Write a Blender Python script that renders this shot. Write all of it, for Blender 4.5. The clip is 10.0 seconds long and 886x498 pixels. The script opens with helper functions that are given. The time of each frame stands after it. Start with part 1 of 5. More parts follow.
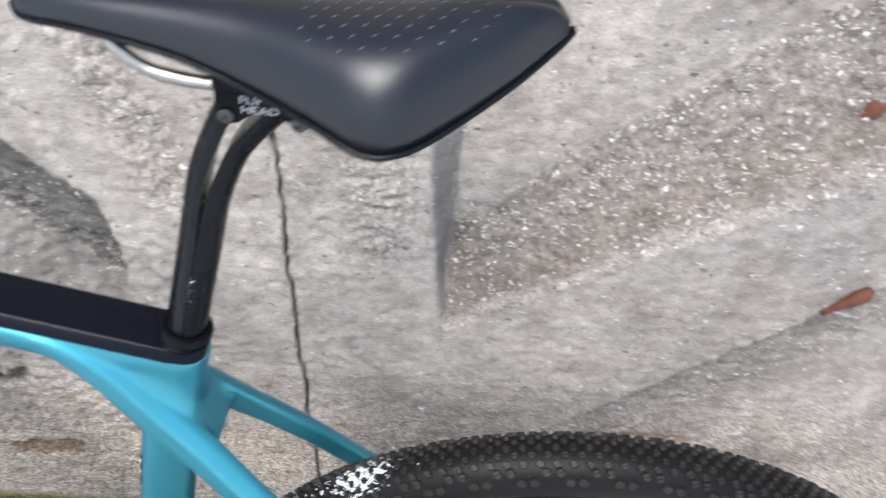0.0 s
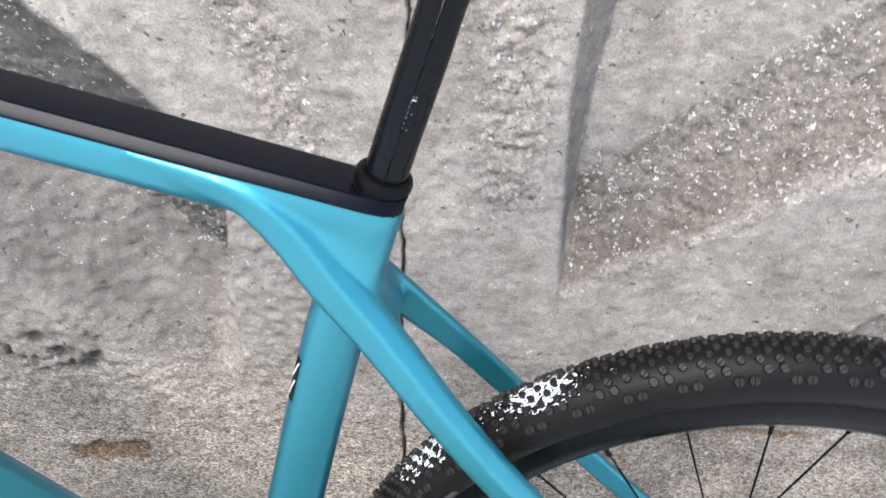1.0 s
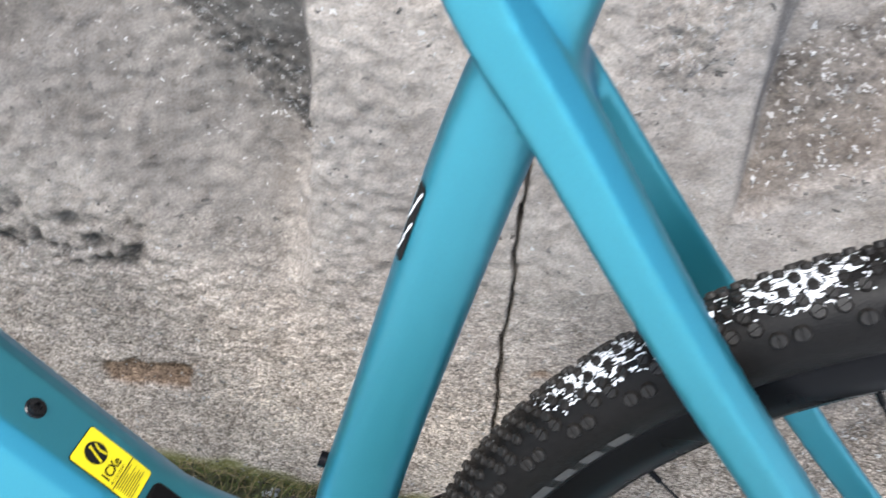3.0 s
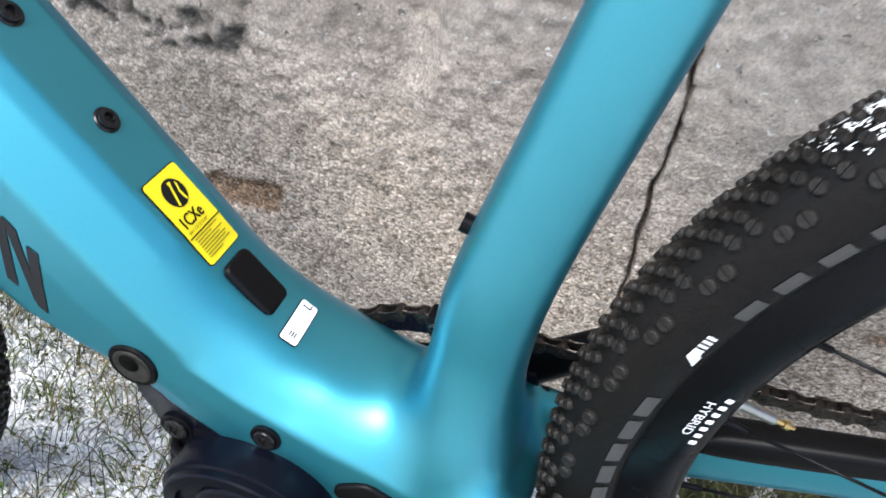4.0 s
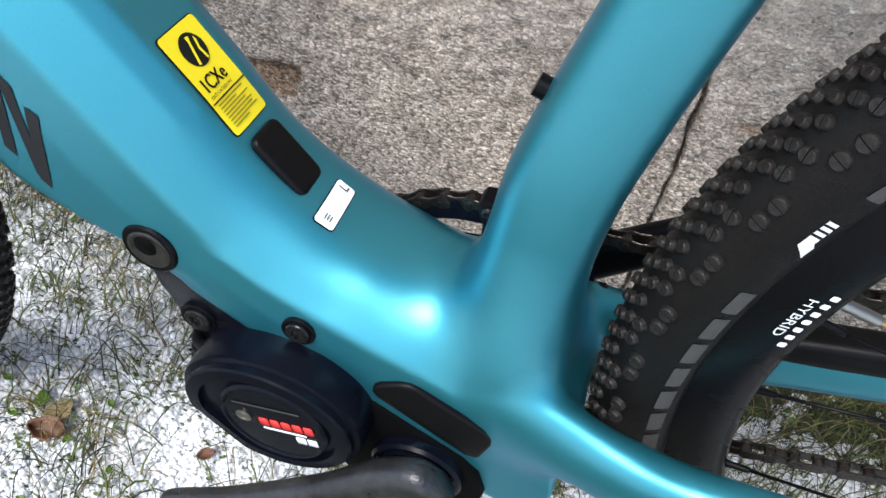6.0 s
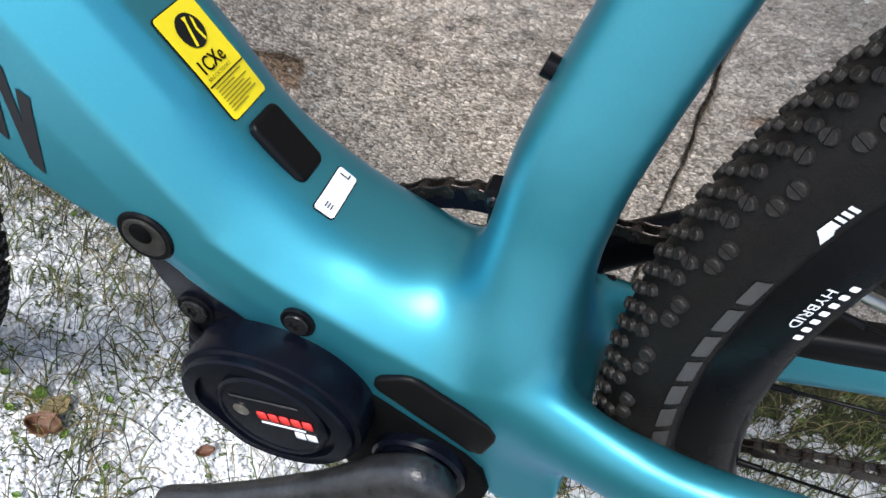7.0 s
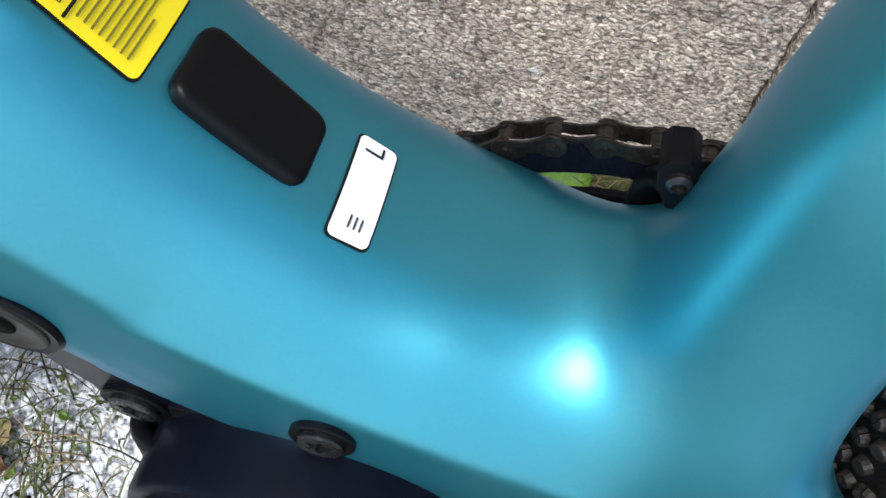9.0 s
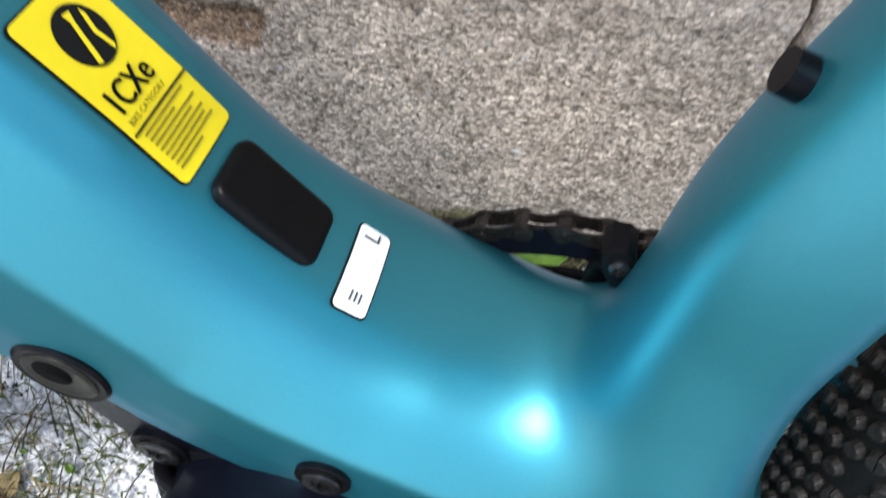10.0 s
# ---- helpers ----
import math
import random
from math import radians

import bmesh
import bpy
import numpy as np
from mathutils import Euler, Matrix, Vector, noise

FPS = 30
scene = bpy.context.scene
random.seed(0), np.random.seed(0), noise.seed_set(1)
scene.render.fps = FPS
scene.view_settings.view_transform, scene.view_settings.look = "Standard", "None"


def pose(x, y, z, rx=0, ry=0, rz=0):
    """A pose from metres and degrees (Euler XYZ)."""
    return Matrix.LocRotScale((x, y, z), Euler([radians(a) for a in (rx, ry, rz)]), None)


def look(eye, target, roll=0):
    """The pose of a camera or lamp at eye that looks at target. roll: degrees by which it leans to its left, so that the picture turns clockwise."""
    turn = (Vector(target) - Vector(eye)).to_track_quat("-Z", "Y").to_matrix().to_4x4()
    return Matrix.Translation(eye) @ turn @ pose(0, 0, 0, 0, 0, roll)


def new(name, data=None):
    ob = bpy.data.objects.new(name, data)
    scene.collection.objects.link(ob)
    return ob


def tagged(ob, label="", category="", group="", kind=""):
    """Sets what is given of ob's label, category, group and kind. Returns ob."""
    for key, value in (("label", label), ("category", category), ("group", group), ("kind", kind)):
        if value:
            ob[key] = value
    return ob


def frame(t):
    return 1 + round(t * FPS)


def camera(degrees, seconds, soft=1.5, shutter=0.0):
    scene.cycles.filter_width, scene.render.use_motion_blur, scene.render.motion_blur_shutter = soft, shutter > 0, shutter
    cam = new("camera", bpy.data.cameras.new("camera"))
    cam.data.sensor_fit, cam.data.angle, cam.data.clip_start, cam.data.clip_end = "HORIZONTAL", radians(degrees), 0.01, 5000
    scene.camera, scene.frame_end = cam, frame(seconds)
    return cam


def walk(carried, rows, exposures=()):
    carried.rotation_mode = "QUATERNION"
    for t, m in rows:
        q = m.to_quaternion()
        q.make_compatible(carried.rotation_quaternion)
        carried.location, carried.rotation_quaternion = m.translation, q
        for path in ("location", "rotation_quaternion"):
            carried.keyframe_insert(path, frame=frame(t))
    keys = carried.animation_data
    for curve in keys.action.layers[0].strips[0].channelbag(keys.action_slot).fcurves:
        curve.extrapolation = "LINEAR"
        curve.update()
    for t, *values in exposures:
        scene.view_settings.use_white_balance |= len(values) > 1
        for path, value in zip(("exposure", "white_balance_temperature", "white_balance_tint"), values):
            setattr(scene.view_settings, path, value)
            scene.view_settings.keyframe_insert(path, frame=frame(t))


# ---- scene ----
cam = camera(60.0, 10.0, shutter=0.25)
PATH = [
    (0, (0.3228, -0.3472, 1.2243), (0.3109, 1.0223, 0.0070), 3.7),
    (0.2, (0.2971, -0.3710, 1.1877), (0.1488, 1.0882, 0.0894), 3.3),
    (0.3, (0.2733, -0.3765, 1.1739), (0.1020, 1.1377, 0.1563), 3.8),
    (0.5, (0.2404, -0.3893, 1.1410), (0.0517, 1.1313, 0.1379), 3.4),
    (0.7, (0.2120, -0.4030, 1.1007), (0.0920, 1.1230, 0.0940), 3.7),
    (1, (0.1918, -0.4058, 1.0604), (0.1726, 1.0983, 0.0152), 3.4),
    (1.5, (0.1707, -0.3591, 0.9880), (0.2010, 1.1423, -0.0608), 1.9),
    (2, (0.1680, -0.3078, 0.9440), (0.2110, 1.1935, -0.1057), 2.2),
    (2.2, (0.1698, -0.2977, 0.9358), (0.2065, 1.1981, -0.1222), 2.3),
    (3.3, (0.1149, -0.3032, 0.8094), (-0.1352, 1.1716, -0.2477), 6.9),
    (3.5, (0.1085, -0.3004, 0.7718), (-0.1856, 1.1514, -0.3054), 7.4),
    (3.7, (0.1075, -0.2940, 0.7333), (-0.1911, 1.1184, -0.3933), 8.5),
    (4, (0.0883, -0.2748, 0.6912), (-0.1993, 1.0919, -0.4941), 9.4),
    (4.5, (0.0672, -0.2510, 0.6546), (-0.1737, 1.0204, -0.6434), 11.2),
    (5, (0.0553, -0.2510, 0.6445), (-0.1654, 0.9783, -0.6947), 11.7),
    (5.5, (0.0590, -0.2565, 0.6454), (-0.1618, 0.9691, -0.6984), 11.6),
    (7, (0.0617, -0.2528, 0.6326), (-0.1728, 0.9728, -0.7084), 11.5),
    (7.2, (0.0590, -0.2391, 0.6234), (-0.1773, 0.9600, -0.7414), 11.1),
    (7.5, (0.0343, -0.1832, 0.6060), (-0.1728, 0.9453, -0.8220), 9.9),
    (7.7, (0.0132, -0.1557, 0.5859), (-0.1407, 0.9114, -0.8944), 10.7),
    (8, (0.0040, -0.1401, 0.5556), (-0.1480, 0.8757, -0.9613), 9.0),
    (8.5, (-0.0051, -0.1163, 0.5318), (-0.1398, 0.8656, -1.0089), 8.6),
    (9, (-0.0115, -0.1099, 0.5263), (-0.1031, 0.8610, -1.0245), 9.9),
    (9.5, (-0.0143, -0.1090, 0.5318), (-0.0821, 0.8537, -1.0245), 10.4),
    (9.8, (-0.0079, -0.1191, 0.5437), (-0.1132, 0.8739, -0.9924), 9.2),
    (10, (-0.0079, -0.1301, 0.5630), (-0.1178, 0.9655, -0.9017), 10.4),
]
walk(cam, [(t, look(eye, target, roll)) for t, eye, target, roll in PATH], exposures=[(0, 1.0), (2.0, 1.0), (3.5, 1.05), (4.2, 1.0), (5.0, 0.95), (5.5, 0.74), (8.0, 0.72), (10, 0.74)])

# ---- light ----
world = bpy.data.worlds.new("sky")
scene.world = world
world.use_nodes = True
wn = world.node_tree
sky = wn.nodes.new("ShaderNodeTexSky")
sky.sky_type, sky.sun_disc = "NISHITA", False
sky.sun_elevation, sky.sun_rotation = radians(55), radians(198.5)
sky.air_density, sky.dust_density, sky.ozone_density = 1.0, 1.5, 1.9
wn.links.new(sky.outputs["Color"], wn.nodes["Background"].inputs["Color"])
wn.nodes["Background"].inputs["Strength"].default_value = 0.155
sun_data = bpy.data.lights.new("sun", "SUN")
sun_data.energy, sun_data.angle, sun_data.color = 2.75, radians(32), (1.0, 0.995, 0.985)
sun = new("sun", sun_data)
sun.matrix_world = look((-0.34, -1.02, 1.55), (0, 0, 0))


# ---- materials ----
def material(name, color, rough=0.5, metal=0.0, vary=0.15, scale=6.0, fine=120.0, bump=0.0, bump_scale=300.0, coat=0.0, spec=0.5, rough_vary=0.08):
    """A principled material with colour variation at two scales, uneven gloss and fine relief."""
    m = bpy.data.materials.new(name)
    m.use_nodes = True
    nt = m.node_tree
    p = nt.nodes["Principled BSDF"]
    co = nt.nodes.new("ShaderNodeTexCoord")

    def tex(s, detail=4.0):
        n = nt.nodes.new("ShaderNodeTexNoise")
        n.inputs["Scale"].default_value, n.inputs["Detail"].default_value = s, detail
        nt.links.new(co.outputs["Object"], n.inputs["Vector"])
        return n.outputs["Fac"]

    add = nt.nodes.new("ShaderNodeMath")
    add.operation = "ADD"
    nt.links.new(tex(scale), add.inputs[0])
    nt.links.new(tex(fine), add.inputs[1])
    rng = nt.nodes.new("ShaderNodeMapRange")
    rng.inputs["From Min"].default_value, rng.inputs["From Max"].default_value = 0.6, 1.4
    rng.inputs["To Min"].default_value, rng.inputs["To Max"].default_value = 1 - vary, 1 + vary
    nt.links.new(add.outputs[0], rng.inputs["Value"])
    mul = nt.nodes.new("ShaderNodeVectorMath")
    mul.operation = "SCALE"
    mul.inputs[0].default_value = color
    nt.links.new(rng.outputs["Result"], mul.inputs["Scale"])
    nt.links.new(mul.outputs["Vector"], p.inputs["Base Color"])
    rr = nt.nodes.new("ShaderNodeMapRange")
    rr.inputs["To Min"].default_value, rr.inputs["To Max"].default_value = rough - rough_vary, rough + rough_vary
    nt.links.new(tex(scale * 2.3), rr.inputs["Value"])
    nt.links.new(rr.outputs["Result"], p.inputs["Roughness"])
    p.inputs["Metallic"].default_value = metal
    p.inputs["Coat Weight"].default_value = coat
    p.inputs["Specular IOR Level"].default_value = spec
    if bump:
        b = nt.nodes.new("ShaderNodeBump")
        b.inputs["Strength"].default_value, b.inputs["Distance"].default_value = bump, 0.001
        nt.links.new(tex(bump_scale, 3.0), b.inputs["Height"])
        nt.links.new(b.outputs["Normal"], p.inputs["Normal"])
    return m


TEAL = material("teal_satin_paint", (0.032, 0.290, 0.358), 0.43, 0.87, 0.05, 3, 900, 0.03, 2500, coat=0.8, rough_vary=0.03)
TEAL.node_tree.nodes["Principled BSDF"].inputs["Coat Roughness"].default_value = 0.33
TEAL.node_tree.nodes["Principled BSDF"].inputs["Coat IOR"].default_value = 1.6
TEAL.node_tree.nodes["Principled BSDF"].inputs["Specular Tint"].default_value = (0.02, 0.42, 0.90, 1)
BLACK_PAINT = material("black_satin_paint", (0.0030, 0.0037, 0.007), 0.24, 0, 0.2, 5, 400, 0.03, 1500, spec=0.11)
CARBON = material("dark_carbon", (0.0035, 0.0038, 0.005), 0.26, 0, 0.3, 30, 500, 0.05, 900, spec=0.16)
SADDLE = material("saddle_cover", (0.0065, 0.0072, 0.0095), 0.33, 0, 0.25, 8, 600, 0.10, 1800, spec=0.42)
RUBBER = material("tyre_rubber", (0.0062, 0.0055, 0.0050), 0.44, 0, 0.45, 14, 300, 0.30, 900, spec=0.13)
KNOB = material("knob_rubber", (0.0180, 0.0160, 0.0142), 0.42, 0, 0.7, 60, 500, 0.3, 1200, spec=0.20)
RIM = material("rim_black", (0.0030, 0.0030, 0.0036), 0.28, 0.0, 0.3, 10, 300, 0.03, 900, spec=0.11)
STEEL = material("bare_metal", (0.36, 0.335, 0.30), 0.32, 1.0, 0.15, 30, 300, 0.05, 900)
BRASS = material("brass", (0.55, 0.36, 0.14), 0.3, 1.0, 0.2, 60, 400)
DARK_STEEL = material("dark_steel", (0.09, 0.085, 0.08), 0.4, 1.0, 0.35, 120, 500, 0.1, 1200)
BOLT = material("black_bolt_steel", (0.018, 0.018, 0.019), 0.26, 0.6, 0.4, 200, 700, 0.05, 1200)
CHAIN_STEEL = material("oily_chain_steel", (0.055, 0.047, 0.042), 0.30, 0.85, 0.7, 150, 600, 0.1, 1200)
CRANK = material("worn_carbon_crank", (0.016, 0.016, 0.017), 0.34, 0, 0.9, 45, 260, 0.30, 500, spec=0.6, rough_vary=0.2)
PLASTIC = material("black_plastic", (0.0030, 0.0030, 0.0038), 0.32, 0, 0.25, 12, 500, 0.05, 1600, spec=0.10)
SOFT_RUBBER = material("soft_rubber_plug", (0.0042, 0.0040, 0.0042), 0.36, 0, 0.3, 20, 400, 0.06, 1500, spec=0.12)
YELLOW = material("yellow_film", (0.80, 0.63, 0.012), 0.4, 0, 0.04, 20, 300)
INK = material("black_ink", (0.007, 0.007, 0.007), 0.5, 0, 0.1, 20, 300, spec=0.2)
FINE_PRINT = material("fine_print_on_yellow", (0.17, 0.135, 0.008), 0.5, 0, 0.3, 200, 900)
VOID_BLACK = material("matt_black_plate", (0.002, 0.002, 0.002), 0.7, 0, 0.1, 20, 300, spec=0.05)
WHITE = material("white_print", (0.78, 0.78, 0.78), 0.5, 0, 0.05, 20, 300)
LIGHT_PRINT = material("light_grey_print", (0.42, 0.42, 0.42), 0.6, 0, 0.2, 60, 600)
DASH = material("dash_relief", (0.075, 0.08, 0.09), 0.5, 0, 0.2, 60, 600)
GREY_PRINT = material("grey_print", (0.048, 0.045, 0.042), 0.6, 0, 0.2, 60, 600)
STROKE = material("dark_grey_print", (0.012, 0.0125, 0.014), 0.55, 0, 0.2, 60, 600, spec=0.25)
RED = material("red_print", (0.65, 0.025, 0.02), 0.5, 0, 0.05, 20, 300)
SNOW = material("snow", (0.82, 0.835, 0.855), 0.6, 0, 0.05, 40, 400, 0.5, 700)
GRASS_GREEN = material("grass_green", (0.10, 0.13, 0.028), 0.6, 0, 0.45, 25, 200)
GRASS_DRY = material("grass_dry", (0.27, 0.21, 0.10), 0.7, 0, 0.4, 25, 200)
STALK = material("dark_stalk", (0.035, 0.035, 0.018), 0.7, 0, 0.4, 40, 200)
LEAF_BROWN = material("leaf_brown", (0.14, 0.062, 0.032), 0.6, 0, 0.4, 40, 300, 0.3, 500)
WEED = material("weed_leaf", (0.075, 0.10, 0.02), 0.55, 0, 0.5, 30, 200)
LEAF_GREEN = material("leaf_green", (0.10, 0.19, 0.02), 0.5, 0, 0.4, 60, 300, 0.3, 500)
RUST = material("rust", (0.085, 0.026, 0.011), 0.85, 0, 0.4, 60, 400, 0.4, 500)


def concrete_material():
    m = bpy.data.materials.new("weathered_concrete")
    m.use_nodes = True
    nt = m.node_tree
    L, N = nt.links.new, nt.nodes.new
    p = nt.nodes["Principled BSDF"]
    geo = N("ShaderNodeNewGeometry")
    pos = geo.outputs["Position"]

    def noise_at(s, detail=6.0, rough=0.6, stretch=None):
        n = N("ShaderNodeTexNoise")
        n.inputs["Scale"].default_value, n.inputs["Detail"].default_value, n.inputs["Roughness"].default_value = s, detail, rough
        if stretch:
            mp = N("ShaderNodeMapping")
            mp.inputs["Scale"].default_value = stretch
            L(pos, mp.inputs["Vector"])
            L(mp.outputs["Vector"], n.inputs["Vector"])
        else:
            L(pos, n.inputs["Vector"])
        return n.outputs["Fac"]

    def ramp(fac, stops):
        r = N("ShaderNodeValToRGB")
        el = r.color_ramp.elements
        el[0].position, el[0].color = stops[0][0], (*stops[0][1], 1)
        el[1].position, el[1].color = stops[-1][0], (*stops[-1][1], 1)
        for pos_, col in stops[1:-1]:
            e = el.new(pos_)
            e.color = (*col, 1)
        L(fac, r.inputs["Fac"])
        return r.outputs["Color"]

    def mix(fac, a, b, mode="MIX"):
        x = N("ShaderNodeMix")
        x.data_type, x.blend_type = "RGBA", mode
        if isinstance(fac, float):
            x.inputs["Factor"].default_value = fac
        else:
            L(fac, x.inputs["Factor"])
        for sock, v in ((x.inputs[6], a), (x.inputs[7], b)):
            if isinstance(v, tuple):
                sock.default_value = (*v, 1)
            else:
                L(v, sock)
        return x.outputs[2]

    base = ramp(noise_at(3.2), [(0.3, (0.276, 0.243, 0.216)), (0.5, (0.320, 0.286, 0.258)), (0.7, (0.358, 0.324, 0.294))])
    streak = ramp(noise_at(2.0, 5, 0.6, (4.0, 4.0, 0.8)), [(0.38, (0.86, 0.86, 0.86)), (0.62, (1.05, 1.05, 1.04))])
    col = mix(1.0, base, streak, "MULTIPLY")
    blot = ramp(noise_at(13, 6, 0.65), [(0.34, (0.82, 0.81, 0.80)), (0.5, (1.0, 1.0, 1.0)), (0.68, (1.10, 1.09, 1.08))])
    col = mix(1.0, col, blot, "MULTIPLY")
    mottle = ramp(noise_at(48, 4, 0.6), [(0.36, (0.84, 0.83, 0.82)), (0.52, (1.0, 1.0, 1.0)), (0.66, (1.10, 1.10, 1.09))])
    col = mix(1.0, col, mottle, "MULTIPLY")
    grit = noise_at(420, 3, 0.6)
    col = mix(1.0, col, ramp(grit, [(0.34, (0.80, 0.79, 0.78)), (0.5, (1.0, 1.0, 1.0)), (0.66, (1.16, 1.16, 1.15))]), "MULTIPLY")
    # packed flat chips of grit, laid bare on the weathered foot of the wall
    bendc = N("ShaderNodeTexNoise")
    bendc.inputs["Scale"].default_value, bendc.inputs["Detail"].default_value = 240, 3
    L(pos, bendc.inputs["Vector"])
    shift = N("ShaderNodeVectorMath")
    shift.operation = "MULTIPLY_ADD"
    shift.inputs[1].default_value = (0.009, 0.009, 0.006)
    L(bendc.outputs["Color"], shift.inputs[0])
    L(pos, shift.inputs[2])
    flat = N("ShaderNodeMapping")
    flat.inputs["Scale"].default_value = (250, 250, 430)
    L(shift.outputs["Vector"], flat.inputs["Vector"])
    chips = N("ShaderNodeTexVoronoi")
    chips.inputs["Scale"].default_value = 1.0
    L(flat.outputs["Vector"], chips.inputs["Vector"])
    tone = N("ShaderNodeSeparateColor")
    L(chips.outputs["Color"], tone.inputs["Color"])
    grain = ramp(tone.outputs[0], [(0.0, (0.84, 0.785, 0.73)), (0.3, (1.38, 1.315, 1.25)), (0.7, (1.78, 1.71, 1.63)), (1.0, (2.4, 2.33, 2.23))])
    # shadow between chips, painted as darker cell edges
    seam_shade = ramp(chips.outputs["Distance"], [(0.40, (1.12, 1.12, 1.12)), (0.78, (0.40, 0.39, 0.37))])
    grain = mix(1.0, grain, seam_shade, "MULTIPLY")
    xyz = N("ShaderNodeSeparateXYZ")
    L(pos, xyz.inputs["Vector"])
    foot = N("ShaderNodeMapRange")
    foot.inputs["From Min"].default_value, foot.inputs["From Max"].default_value = 0.44, 0.20
    foot.inputs["To Min"].default_value, foot.inputs["To Max"].default_value = 0.10, 1.0
    L(xyz.outputs["Z"], foot.inputs["Value"])
    col = mix(foot.outputs["Result"], col, mix(1.0, col, grain, "MULTIPLY"))
    high = N("ShaderNodeMath")
    high.operation = "MULTIPLY_ADD"
    high.inputs[1].default_value = -1.0
    L(chips.outputs["Distance"], high.inputs[0])
    L(tone.outputs[1], high.inputs[2])
    fleck = N("ShaderNodeMath")
    fleck.operation = "MULTIPLY"
    L(high.outputs[0], fleck.inputs[0])
    L(foot.outputs["Result"], fleck.inputs[1])
    fleck = fleck.outputs[0]
    # point colours: brown earth in the broken patches, grey-black weathering and painted shade, moss
    at = N("ShaderNodeAttribute")
    at.attribute_name = "stain_shade"
    sp = N("ShaderNodeSeparateColor")
    L(at.outputs["Color"], sp.inputs["Color"])
    col = mix(sp.outputs[0], col, mix(1.0, col, (0.60, 0.46, 0.35), "MULTIPLY"))
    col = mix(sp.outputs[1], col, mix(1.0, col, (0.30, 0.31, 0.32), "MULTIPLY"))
    col = mix(sp.outputs[2], col, (0.16, 0.17, 0.03))
    gravel = ramp(noise_at(150, 4, 0.7), [(0.34, (0.55, 0.54, 0.53)), (0.48, (0.94, 0.92, 0.90)), (0.56, (1.06, 1.05, 1.04)), (0.68, (1.45, 1.43, 1.41))])
    col = mix(at.outputs["Alpha"], col, mix(1.0, col, gravel, "MULTIPLY"))
    # pale and dark aggregate, denser in some zones
    vo = N("ShaderNodeTexVoronoi")
    vo.inputs["Scale"].default_value = 118
    warp = N("ShaderNodeTexNoise")
    warp.inputs["Scale"].default_value, warp.inputs["Detail"].default_value = 160, 2
    L(pos, warp.inputs["Vector"])
    bend = N("ShaderNodeVectorMath")
    bend.operation = "MULTIPLY_ADD"
    bend.inputs[1].default_value = (0.016, 0.016, 0.012)
    L(warp.outputs["Color"], bend.inputs[0])
    L(pos, bend.inputs[2])
    L(bend.outputs["Vector"], vo.inputs["Vector"])
    peb = N("ShaderNodeMapRange")
    peb.inputs["From Min"].default_value, peb.inputs["From Max"].default_value = 0.46, 0.36
    pick = N("ShaderNodeSeparateColor")
    L(vo.outputs["Color"], pick.inputs["Color"])
    vary = N("ShaderNodeMath")
    vary.operation = "MULTIPLY_ADD"
    vary.inputs[1].default_value = 0.30
    L(pick.outputs[2], vary.inputs[0])
    L(vo.outputs["Distance"], vary.inputs[2])
    L(vary.outputs[0], peb.inputs["Value"])
    zone = N("ShaderNodeMapRange")
    zone.inputs["From Min"].default_value, zone.inputs["From Max"].default_value = 0.60, 0.92
    zone.inputs["To Min"].default_value, zone.inputs["To Max"].default_value = 0.035, 0.42
    plus = N("ShaderNodeMath")
    plus.operation = "MULTIPLY_ADD"
    plus.inputs[1].default_value = 0.40
    L(at.outputs["Alpha"], plus.inputs[0])
    L(noise_at(6, 3, 0.6), plus.inputs[2])
    L(plus.outputs[0], zone.inputs["Value"])
    less = N("ShaderNodeMath")
    less.operation = "LESS_THAN"
    L(pick.outputs[0], less.inputs[0])
    L(zone.outputs["Result"], less.inputs[1])
    both = N("ShaderNodeMath")
    both.operation = "MULTIPLY"
    L(less.outputs[0], both.inputs[0])
    L(peb.outputs["Result"], both.inputs[1])
    stone = ramp(pick.outputs[1], [(0.0, (0.16, 0.148, 0.136)), (0.30, (0.33, 0.31, 0.285)), (0.75, (0.41, 0.39, 0.365)), (1.0, (0.60, 0.59, 0.57))])
    col = mix(both.outputs[0], col, stone)
    # small pale and dark flecks of aggregate
    spread = N("ShaderNodeMapping")
    spread.inputs["Scale"].default_value = (250, 250, 310)
    L(bend.outputs["Vector"], spread.inputs["Vector"])
    vo3 = N("ShaderNodeTexVoronoi")
    vo3.inputs["Scale"].default_value = 1.0
    L(spread.outputs["Vector"], vo3.inputs["Vector"])
    pk3 = N("ShaderNodeSeparateColor")
    L(vo3.outputs["Color"], pk3.inputs["Color"])
    dense = N("ShaderNodeMath")
    dense.operation = "MULTIPLY_ADD"
    dense.inputs[1].default_value, dense.inputs[2].default_value = 0.13, 0.03
    L(at.outputs["Alpha"], dense.inputs[0])
    few = N("ShaderNodeMath")
    few.operation = "LESS_THAN"
    L(pk3.outputs[0], few.inputs[0])
    L(dense.outputs[0], few.inputs[1])
    body = N("ShaderNodeMapRange")
    body.inputs["From Min"].default_value, body.inputs["From Max"].default_value = 0.60, 0.45
    L(vo3.outputs["Distance"], body.inputs["Value"])
    flecks = N("ShaderNodeMath")
    flecks.operation = "MULTIPLY"
    L(few.outputs[0], flecks.inputs[0])
    L(body.outputs["Result"], flecks.inputs[1])
